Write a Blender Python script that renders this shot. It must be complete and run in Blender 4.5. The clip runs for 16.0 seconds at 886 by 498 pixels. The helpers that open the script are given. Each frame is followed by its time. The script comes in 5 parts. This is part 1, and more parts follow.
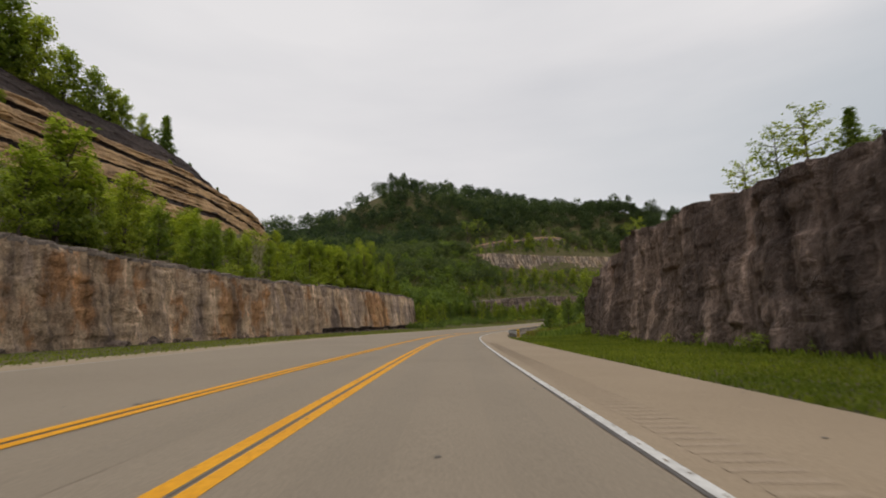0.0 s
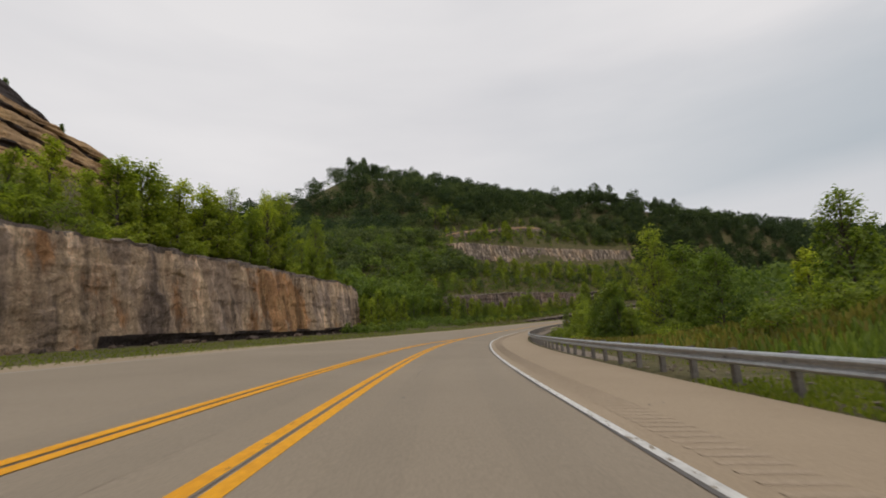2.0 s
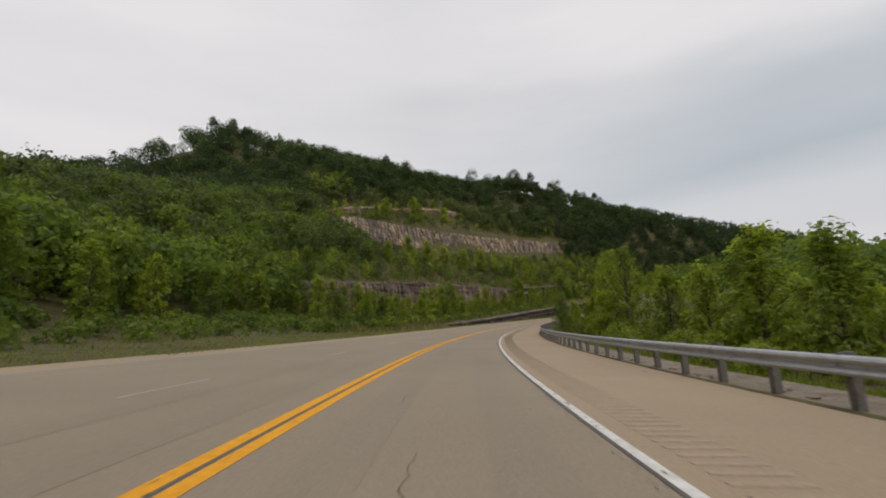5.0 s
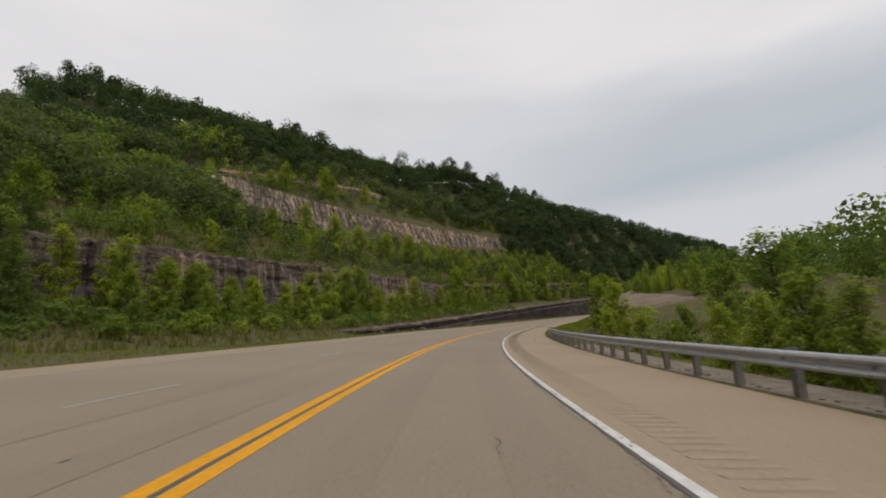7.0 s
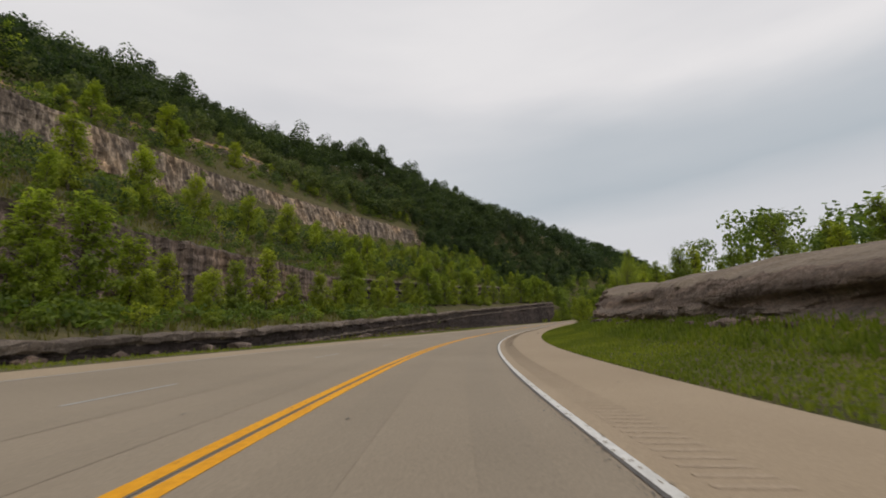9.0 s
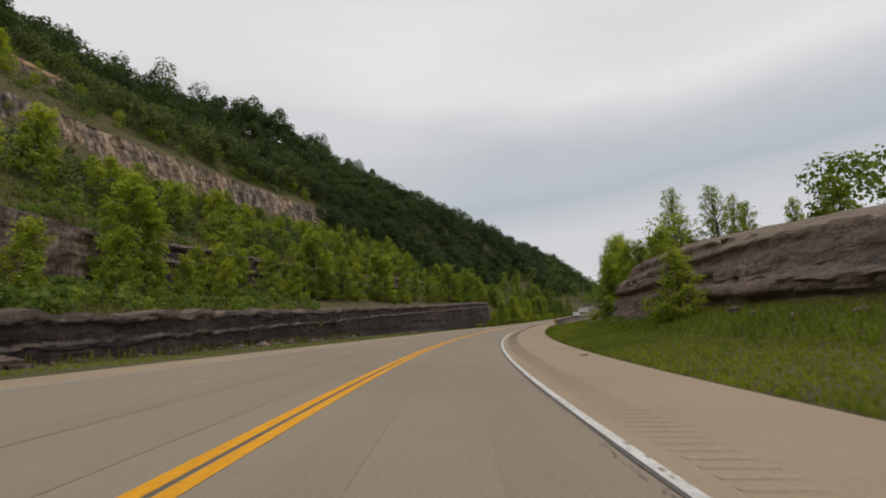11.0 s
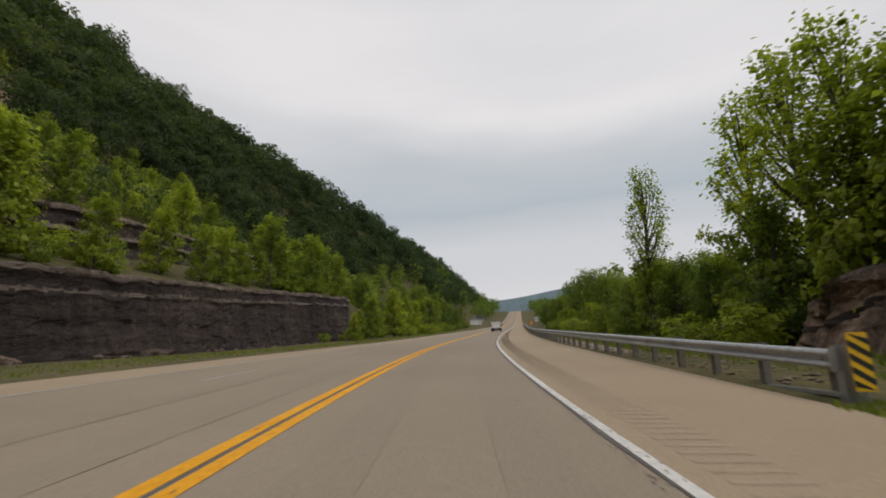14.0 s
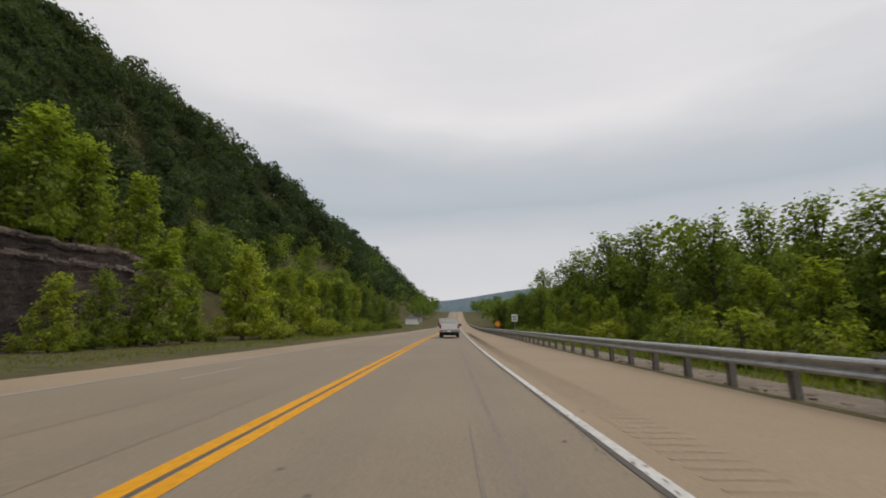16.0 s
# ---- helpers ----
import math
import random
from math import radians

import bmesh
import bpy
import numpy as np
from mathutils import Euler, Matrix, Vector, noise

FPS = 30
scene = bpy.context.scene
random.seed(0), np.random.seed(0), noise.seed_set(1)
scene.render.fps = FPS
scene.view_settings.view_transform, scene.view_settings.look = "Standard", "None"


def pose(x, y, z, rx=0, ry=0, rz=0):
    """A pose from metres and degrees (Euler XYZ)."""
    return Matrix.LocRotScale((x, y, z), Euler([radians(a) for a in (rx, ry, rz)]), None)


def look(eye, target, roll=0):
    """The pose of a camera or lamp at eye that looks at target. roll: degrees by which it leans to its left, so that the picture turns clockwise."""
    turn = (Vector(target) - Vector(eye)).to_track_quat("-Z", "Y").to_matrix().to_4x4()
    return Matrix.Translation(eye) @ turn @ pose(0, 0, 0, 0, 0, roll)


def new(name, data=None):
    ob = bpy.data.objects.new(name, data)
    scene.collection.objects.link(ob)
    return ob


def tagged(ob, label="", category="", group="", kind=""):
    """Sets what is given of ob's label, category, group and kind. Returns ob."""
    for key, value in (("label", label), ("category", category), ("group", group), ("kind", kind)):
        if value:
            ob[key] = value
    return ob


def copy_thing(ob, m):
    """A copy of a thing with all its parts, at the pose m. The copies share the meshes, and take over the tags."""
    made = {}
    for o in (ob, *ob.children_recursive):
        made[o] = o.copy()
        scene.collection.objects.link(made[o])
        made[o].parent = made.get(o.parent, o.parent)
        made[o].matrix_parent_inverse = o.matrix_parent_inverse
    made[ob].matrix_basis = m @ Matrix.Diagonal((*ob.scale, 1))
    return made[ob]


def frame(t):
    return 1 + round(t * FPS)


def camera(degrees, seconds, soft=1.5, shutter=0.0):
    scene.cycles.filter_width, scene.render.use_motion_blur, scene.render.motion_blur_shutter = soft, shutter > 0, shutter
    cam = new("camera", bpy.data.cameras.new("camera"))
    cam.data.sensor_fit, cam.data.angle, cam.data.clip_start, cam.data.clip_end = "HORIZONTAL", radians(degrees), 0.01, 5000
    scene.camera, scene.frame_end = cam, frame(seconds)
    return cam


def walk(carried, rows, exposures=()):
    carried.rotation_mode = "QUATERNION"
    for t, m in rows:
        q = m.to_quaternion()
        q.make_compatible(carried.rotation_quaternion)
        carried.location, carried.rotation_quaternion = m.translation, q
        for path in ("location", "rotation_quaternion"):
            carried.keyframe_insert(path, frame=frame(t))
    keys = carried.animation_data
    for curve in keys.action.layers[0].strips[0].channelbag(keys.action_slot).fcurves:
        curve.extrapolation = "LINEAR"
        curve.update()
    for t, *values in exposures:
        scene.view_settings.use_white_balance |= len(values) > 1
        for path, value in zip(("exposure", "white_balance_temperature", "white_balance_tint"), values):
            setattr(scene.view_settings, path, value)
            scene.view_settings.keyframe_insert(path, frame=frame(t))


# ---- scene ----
cam = camera(86.7, 16.0, soft=1.85, shutter=0.1)
PATH = [
    (0, 0.015, 0.006, 1.205, 9.599, 2.012, -0.274),
    (0.5, 0.153, 12.643, 1.232, 9.813, 1.750, -1.246),
    (1, 0.509, 25.168, 1.257, 9.925, 2.319, -2.072),
    (1.5, 1.138, 37.623, 1.266, 9.995, 2.415, -2.950),
    (2, 2.010, 50.077, 1.245, 9.811, 2.668, -4.278),
    (2.5, 3.300, 62.639, 1.196, 9.986, 3.465, -5.447),
    (3, 4.895, 75.216, 1.153, 10.216, 3.224, -7.278),
    (3.5, 6.847, 87.679, 1.134, 9.926, 3.397, -9.461),
    (4, 9.201, 99.932, 1.124, 9.897, 3.391, -11.224),
    (4.5, 12.061, 112.091, 1.142, 10.025, 3.398, -13.716),
    (5, 15.434, 124.139, 1.211, 10.212, 3.384, -16.049),
    (5.5, 19.275, 136.051, 1.326, 10.344, 3.335, -18.222),
    (6, 23.559, 147.799, 1.477, 10.434, 3.225, -20.369),
    (6.5, 28.275, 159.353, 1.654, 10.498, 3.067, -22.471),
    (7, 33.426, 170.699, 1.857, 10.638, 3.175, -24.856),
    (7.5, 39.051, 181.738, 2.083, 10.774, 3.326, -27.518),
    (8, 45.104, 192.397, 2.335, 10.968, 3.202, -30.231),
    (8.5, 51.478, 202.648, 2.616, 11.173, 3.080, -32.926),
    (9, 58.190, 212.385, 2.917, 11.346, 2.944, -35.567),
    (9.5, 65.306, 221.789, 3.237, 11.382, 3.107, -38.103),
    (10, 72.785, 230.858, 3.569, 11.394, 3.255, -40.578),
    (10.5, 80.646, 239.605, 3.914, 11.441, 3.356, -43.015),
    (11, 88.920, 248.028, 4.283, 11.540, 3.396, -45.514),
    (11.5, 97.654, 256.102, 4.688, 11.676, 3.388, -48.150),
    (12, 106.814, 263.778, 5.128, 11.674, 2.984, -50.620),
    (12.5, 116.237, 271.052, 5.600, 11.654, 2.549, -52.994),
    (13, 125.803, 277.815, 6.090, 11.756, 2.200, -55.987),
    (13.5, 135.737, 284.066, 6.611, 12.016, 1.904, -58.317),
    (14, 146.073, 290.019, 7.174, 12.178, 1.571, -60.615),
    (14.5, 156.682, 295.569, 7.745, 12.148, 1.036, -62.994),
    (15, 167.628, 300.778, 8.300, 12.048, 0.475, -65.063),
    (15.5, 178.899, 305.734, 8.847, 12.034, 0.003, -66.863),
    (16, 190.366, 310.496, 9.402, 12.122, -0.295, -68.250),
]
walk(cam, [(t, pose(x, y, z, 90 + pitch, roll, yaw)) for t, x, y, z, pitch, roll, yaw in PATH])
# ---- sky, sun and exposure ----
scene.view_settings.exposure = 0.0
world = bpy.data.worlds.new("overcast")
scene.world = world
world.use_nodes = True
wn, wl = world.node_tree.nodes, world.node_tree.links
wn.clear()
w_out, w_bg = wn.new("ShaderNodeOutputWorld"), wn.new("ShaderNodeBackground")
w_sky = wn.new("ShaderNodeTexSky")
w_sky.sky_type, w_sky.sun_disc = "NISHITA", False
w_sky.sun_elevation, w_sky.sun_rotation = radians(52), radians(150)
w_dim = wn.new("ShaderNodeVectorMath")
w_dim.operation = "SCALE"
w_dim.inputs["Scale"].default_value = 0.05
w_tc = wn.new("ShaderNodeTexCoord")
w_map = wn.new("ShaderNodeMapping")
w_map.inputs["Scale"].default_value = (1.0, 1.0, 4.5)
w_noise = wn.new("ShaderNodeTexNoise")
w_noise.inputs["Scale"].default_value = 1.3
w_noise.inputs["Detail"].default_value = 5.0
w_noise.inputs["Roughness"].default_value = 0.5
w_ramp = wn.new("ShaderNodeValToRGB")
w_ramp.color_ramp.elements[0].position, w_ramp.color_ramp.elements[1].position = 0.22, 0.66
w_ramp.color_ramp.elements[0].color = (0.665, 0.66, 0.685, 1)
w_ramp.color_ramp.elements[1].color = (0.815, 0.795, 0.80, 1)
w_mix = wn.new("ShaderNodeMix")
w_mix.data_type = "RGBA"
w_mix.inputs["Factor"].default_value = 0.95
wl.new(w_tc.outputs["Generated"], w_map.inputs["Vector"])
wl.new(w_map.outputs["Vector"], w_noise.inputs["Vector"])
wl.new(w_noise.outputs["Fac"], w_ramp.inputs["Fac"])
wl.new(w_sky.outputs["Color"], w_dim.inputs[0])
wl.new(w_dim.outputs["Vector"], w_mix.inputs["A"])
wl.new(w_ramp.outputs["Color"], w_mix.inputs["B"])
# a blue-grey sheet of cloud low in the east
w_sep = wn.new("ShaderNodeSeparateXYZ")
wl.new(w_tc.outputs["Generated"], w_sep.inputs["Vector"])
w_wob = wn.new("ShaderNodeMath")
w_wob.operation = "MULTIPLY_ADD"
w_wob.inputs[1].default_value = 0.22
wl.new(w_noise.outputs["Fac"], w_wob.inputs[0])
wl.new(w_sep.outputs["Z"], w_wob.inputs[2])
w_high, w_east = wn.new("ShaderNodeValToRGB"), wn.new("ShaderNodeValToRGB")
for node, stops in ((w_high, ((0.16, 0.0), (0.30, 0.35), (0.385, 1.0), (0.46, 0.8), (0.6, 0.0))), (w_east, ((0.1, 0.0), (0.75, 1.0)))):
    while len(node.color_ramp.elements) < len(stops):
        node.color_ramp.elements.new(0.5)
    for e, (p, c) in zip(node.color_ramp.elements, stops):
        e.position, e.color = p, (c, c, c, 1)
wl.new(w_wob.outputs["Value"], w_high.inputs["Fac"])
wl.new(w_sep.outputs["X"], w_east.inputs["Fac"])
w_both = wn.new("ShaderNodeMath")
w_both.operation = "MULTIPLY"
wl.new(w_high.outputs["Color"], w_both.inputs[0])
wl.new(w_east.outputs["Color"], w_both.inputs[1])
w_band = wn.new("ShaderNodeMix")
w_band.data_type = "RGBA"
w_band.inputs["B"].default_value = (0.46, 0.505, 0.55, 1)
wl.new(w_both.outputs["Value"], w_band.inputs["Factor"])
wl.new(w_mix.outputs["Result"], w_band.inputs["A"])
wl.new(w_band.outputs["Result"], w_bg.inputs["Color"])
w_bg.inputs["Strength"].default_value = 1.0
wl.new(w_bg.outputs["Background"], w_out.inputs["Surface"])
sun = new("sun", bpy.data.lights.new("sun", "SUN"))
sun.data.energy, sun.data.angle, sun.data.color = 0.8, radians(25), (1.0, 0.97, 0.92)
sun.matrix_world = look((0, 0, 100), (12, 45, 30))

# ---- the line of the road ----
HEADING = [88.69, 87.35, 84.72, 79.92, 74.10, 68.87, 63.66, 57.27, 50.75, 44.39, 37.66, 31.30, 25.66, 21.87, 20.64, 20.00, 19.41]  # degrees from east, every 30 m
BANK = [0.0225, 0.0327, 0.0453, 0.0533, 0.0577, 0.0553, 0.0558, 0.0547, 0.0447, 0.0278, 0.0050, 0.0000]  # fall to the right, every 40 m from -20
CLIMB = [0.00, 0.05, -0.05, -0.02, 0.41, 1.14, 2.16, 3.38, 4.94, 6.80, 8.60, 10.59]  # metres, every 40 m


def along(s, first, step, values):
    """A smooth curve through evenly spaced values; it runs straight on past the last."""
    v = np.array([2 * values[0] - values[1], *values, 2 * values[-1] - values[-2]], float)
    n = len(values)
    u = (np.asarray(s, float) - first) / step
    i = np.clip(np.floor(u).astype(int), 0, n - 2)
    f = np.maximum(u - i, 0)
    a, b, c, d = v[i], v[i + 1], v[i + 2], v[i + 3]
    y = 0.5 * (2 * b + (c - a) * f + (2 * a - 5 * b + 4 * c - d) * f**2 + (3 * b - a - 3 * c + d) * f**3)
    return np.where(u > n - 1, v[-2] + (v[-2] - v[-3]) * (u - n + 1), y)


LS = np.arange(-90, 1100, 0.5)
HEAD = np.radians(along(np.minimum(LS, 450.0), 0, 30, HEADING))
_turn = (HEAD[1:] + HEAD[:-1]) / 2
LINE = np.stack([np.concatenate([[0], np.cumsum(np.cos(_turn) * 0.5)]), np.concatenate([[0], np.cumsum(np.sin(_turn) * 0.5)])], -1)
LINE = LINE - LINE[np.searchsorted(LS, 0)]


def bank(s):
    """How steeply the road leans into the bend."""
    s = np.asarray(s, float)
    return np.where(s < 420, along(s, -20, 40, BANK), 0.0).clip(0, 0.1)


def road_z(s, lat=0.0):
    """Height of the road's surface along its way: a slow climb through the bend, steeper far ahead."""
    s = np.asarray(s, float)
    lean = bank(s) * np.clip(lat, -120, 60)
    far = np.where(s > 480, 0.00009 * (s - 480.0) ** 2, 0.0).clip(0, 16)
    return along(s, 0, 40, CLIMB) + far - lean


def plan(s, lat):
    """World x and y of a place s metres along the road and lat metres to the right of the camera's line."""
    s = np.asarray(s, float)
    h = np.interp(s, LS, HEAD)
    return np.interp(s, LS, LINE[:, 0]) + lat * np.sin(h), np.interp(s, LS, LINE[:, 1]) - lat * np.cos(h)


def heading(s):
    return float(np.interp(s, LS, HEAD))


def smooth_noise(x, y, seed=0):
    """Cheap smooth noise of about -1 to 1 from a few waves."""
    rng = np.random.RandomState(seed)
    out = 0
    for _ in range(6):
        a, k, ph = rng.uniform(0, 6.28), rng.uniform(0.5, 2.2), rng.uniform(0, 6.28)
        out = out + np.sin((x * math.cos(a) + y * math.sin(a)) * k + ph) / 6 * 1.6
    return out


# cross sections: s, then (distance to the side, height) from the road's edge outwards
LEFT = [
    (-90, [(14.4, 0), (31.4, -0.7), (32.4, 7), (76, 27), (90, 45), (91, 46), (97, 53), (120, 58), (200, 66), (330, 70), (900, 60)]),
    (70, [(15.4, 0), (31.4, -0.5), (32.4, 7.4), (75, 27), (90, 45), (91, 46), (97, 53), (120, 56), (200, 60), (330, 60), (900, 60)]),
    (111, [(15, 0), (31.4, -0.2), (32.4, 9), (74, 27), (90, 44), (91, 44.5), (97, 51), (112, 50), (200, 45), (330, 45), (900, 50)]),
    (131, [(14.6, 0), (31.4, -0.2), (32.4, 9.2), (72, 24), (88, 36), (91, 38), (97, 41), (110, 40), (200, 34), (330, 40), (900, 50)]),
    (141, [(14.2, 0), (31.4, 0), (32.4, 8.3), (70, 18), (88, 26.7), (91, 27.7), (97, 29.7), (110, 29.6), (200, 29.4), (330, 41.4), (900, 49.4)]),
    (149, [(13.8, 0), (26, 0.3), (32, 1.5), (60, 9), (86, 17.5), (91, 18.4), (97, 19.3), (110, 21.2), (200, 28.8), (330, 44.8), (900, 48.8)]),
    (180, [(13, 0), (24, 0.3), (34, 1.5), (50, 5), (70, 12), (85, 17.8), (97, 22.2), (120, 27.6), (210, 34.9), (330, 46.9), (900, 56.9)]),
    (212, [(12.6, 0), (20, -0.4), (36, 2.5), (39, 3.4), (42, 9.5), (80, 25.9), (92, 28.6), (120, 33.6), (200, 49.5), (300, 71.5), (900, 81.5)]),
    (262, [(11.8, 0), (20, -0.5), (21, 0.7), (38.5, 3.4), (41.5, 11.8), (81, 32), (85, 39.5), (112, 43), (170, 57), (250, 87.3), (900, 91.3)]),
    (300, [(11.2, 0), (22, -0.4), (23, 2.1), (38.5, 5), (41.5, 11.6), (80, 33), (85, 43.1), (112, 60.1), (160, 91.2), (250, 134.2), (900, 120.2)]),
    (335, [(10.6, 0), (24, -0.2), (25, 3.4), (38.5, 7.0), (41.5, 12), (80, 36.2), (85, 47.3), (112, 68), (150, 94.7), (250, 140.7), (900, 128.7)]),
    (400, [(9.6, 0), (30, -0.6), (31, 6.6), (42, 10.6), (45, 15), (79, 38.6), (84, 47), (110, 67.9), (138, 92.5), (210, 118.8), (900, 102.8)]),
    (440, [(9.2, 0), (30, -0.6), (31, 7), (42, 11), (45, 14), (79, 39.5), (84, 47.3), (110, 74.5), (134, 97.8), (200, 118.7), (900, 106.7)]),
    (462, [(9.1, 0), (24, -0.2), (31, 3), (42, 9), (46, 12), (76, 38.4), (84, 47), (104, 69.7), (132, 92.4), (200, 110.8), (900, 92.8)]),
    (560, [(9.1, 0), (22, 0.5), (30, 5), (42, 16), (46, 22), (70, 48), (84, 61.4), (92, 67.6), (130, 80.2), (200, 91.4), (900, 85.4)]),
    (760, [(9.5, 0), (22, 0.5), (30, 5), (42, 18), (46, 22), (64, 40), (84, 50.6), (100, 53), (130, 57.2), (200, 62.6), (900, 64.6)]),
    (1100, [(9.5, 0), (22, 0.5), (30, 3), (42, 6), (46, 8), (64, 14), (84, 17.4), (100, 20.6), (130, 23.8), (200, 32.5), (900, 42.5)]),
]
RIGHT = [
    (-90, [(5.55, 0), (9, 0.0), (14.3, 0.2), (15.2, 7.0), (24, 9.5), (60, 12), (140, -8.8)]),
    (20, [(5.55, 0), (9, 0.0), (14.3, 0.2), (15.2, 7.6), (24, 9.5), (60, 11), (140, -8.8)]),
    (40, [(5.55, 0), (9, 0.1), (14.3, 0.4), (15.4, 8.0), (24, 9.0), (60, 9), (140, -8.8)]),
    (54, [(5.55, 0), (9, 0.2), (14.5, 0.7), (17, 2.6), (26, 5.5), (60, 6), (140, -8.8)]),
    (75, [(5.75, 0), (7.5, -0.1), (12, 0.6), (18, 1.9), (28, 4.0), (60, 4.2), (140, -8.8)]),
    (110, [(5.75, 0), (7.5, -0.1), (12, -0.8), (18, -1.4), (30, -2), (60, -2), (140, -8.8)]),
    (205, [(5.75, 0), (7.5, -0.1), (12, -0.4), (18, -0.6), (30, 0), (60, 0), (140, -8.8)]),
    (228, [(5.55, 0), (9, 0.5), (11.8, 1.4), (14.6, 2.6), (22, 4), (60, 5), (140, -8.8)]),
    (262, [(5.55, 0), (9, 0.6), (11.8, 1.7), (14.6, 3.6), (22, 4.6), (60, 6), (140, -8.8)]),
    (300, [(5.55, 0), (9, 0.6), (12.0, 1.6), (16.5, 4.4), (22, 6), (60, 7), (140, -8.8)]),
    (322, [(5.55, 0), (9, 0.5), (12.4, 1.2), (17.5, 5.6), (22, 7.2), (60, 8), (140, -8.8)]),
    (328, [(5.55, 0), (9, 0.3), (14.0, 0.7), (15.6, 3.0), (22, 4), (60, 6), (140, -8.8)]),
    (346, [(5.75, 0), (9, 0.2), (13.9, 0.4), (15.6, 2.4), (22, 3), (60, 4), (140, -8.8)]),
    (358, [(5.95, 0), (9, 0.1), (13.9, 0.3), (15.6, 2.4), (22, 2.6), (60, 3), (140, -8.8)]),
    (368, [(5.95, 0), (8, -0.1), (12, -0.4), (18, -0.6), (30, -0.8), (60, -1), (140, -8.8)]),
    (480, [(5.95, 0), (8, -0.1), (12, -0.4), (18, -0.6), (30, -0.8), (60, -1), (140, -8.8)]),
    (1100, [(5.95, 0), (8, 0), (12, 0.5), (18, 1), (30, 2), (60, 4), (140, -8.8)]),
]


def _profile(table, s, d):
    keys = np.array([row[0] for row in table], float)
    dd = np.array([[p[0] for p in row[1]] for row in table], float)
    zz = np.array([[p[1] for p in row[1]] for row in table], float)
    s, d = np.broadcast_arrays(np.asarray(s, float), np.asarray(d, float))
    i = np.clip(np.searchsorted(keys, s, side="right") - 1, 0, len(keys) - 2)
    u = np.clip((s - keys[i]) / (keys[i + 1] - keys[i]), 0, 1)[..., None]
    D, Z = dd[i] * (1 - u) + dd[i + 1] * u, zz[i] * (1 - u) + zz[i + 1] * u
    n = D.shape[-1]
    j = np.clip((D <= d[..., None]).sum(-1) - 1, 0, n - 2)[..., None]
    d0, d1 = np.take_along_axis(D, j, -1)[..., 0], np.take_along_axis(D, j + 1, -1)[..., 0]
    z0, z1 = np.take_along_axis(Z, j, -1)[..., 0], np.take_along_axis(Z, j + 1, -1)[..., 0]
    v = np.clip((d - d0) / np.maximum(d1 - d0, 1e-6), 0, 1)
    return np.where(d <= D[..., 0], 0.0, z0 * (1 - v) + z1 * v)


def land(s, lat):
    """Height of the ground beside the road."""
    s, lat = np.broadcast_arrays(np.asarray(s, float), np.asarray(lat, float))
    z = np.where(lat < 0, _profile(LEFT, s, -lat), _profile(RIGHT, s, lat))
    away = np.clip((np.where(lat < 0, -lat - 30, lat - 8)) / 12, 0, 1)
    x, y = plan(s, lat)
    return z + road_z(s, lat) * np.clip((140 - lat) / 80, 0, 1) + away * (0.35 * smooth_noise(x / 4, y / 4, 1) + np.clip(away * 3 - 2, 0, 1) * 0.9 * smooth_noise(x / 14, y / 14, 2))


# ---- materials ----
def material(name, rough=0.8, metal=0.0, spec=0.4):
    m = bpy.data.materials.new(name)
    m.use_nodes = True
    b = m.node_tree.nodes["Principled BSDF"]
    b.inputs["Roughness"].default_value, b.inputs["Metallic"].default_value = rough, metal
    b.inputs["Specular IOR Level"].default_value = spec
    return m, m.node_tree.nodes, m.node_tree.links, b


def noise_node(n, l, scale, detail=4, rough=0.55, vector=None):
    t = n.new("ShaderNodeTexNoise")
    t.inputs["Scale"].default_value, t.inputs["Detail"].default_value, t.inputs["Roughness"].default_value = scale, detail, rough
    if vector is not None:
        l.new(vector, t.inputs["Vector"])
    return t


def ramp(n, l, fac, stops):
    r = n.new("ShaderNodeValToRGB")
    while len(r.color_ramp.elements) < len(stops):
        r.color_ramp.elements.new(0.5)
    for e, (p, c) in zip(r.color_ramp.elements, stops):
        e.position, e.color = p, (*c, 1)
    l.new(fac, r.inputs["Fac"])
    return r.outputs["Color"]


def mix(n, l, fac, a, b, kind="MIX"):
    m = n.new("ShaderNodeMix")
    m.data_type, m.blend_type = "RGBA", kind
    for socket, v in (("Factor", fac), ("A", a), ("B", b)):
        if isinstance(v, (int, float)):
            m.inputs[socket].default_value = v
        elif isinstance(v, tuple):
            m.inputs[socket].default_value = (*v, 1)
        else:
            l.new(v, m.inputs[socket])
    return m.outputs["Result"]


def relief(n, l, b, height, strength=0.5, distance=0.1):
    bump = n.new("ShaderNodeBump")
    bump.inputs["Strength"].default_value, bump.inputs["Distance"].default_value = strength, distance
    l.new(height, bump.inputs["Height"])
    l.new(bump.outputs["Normal"], b.inputs["Normal"])


def world_xyz(n, l, scale=(1, 1, 1)):
    g = n.new("ShaderNodeNewGeometry")
    m = n.new("ShaderNodeMapping")
    m.inputs["Scale"].default_value = scale
    l.new(g.outputs["Position"], m.inputs["Vector"])
    return m.outputs["Vector"]


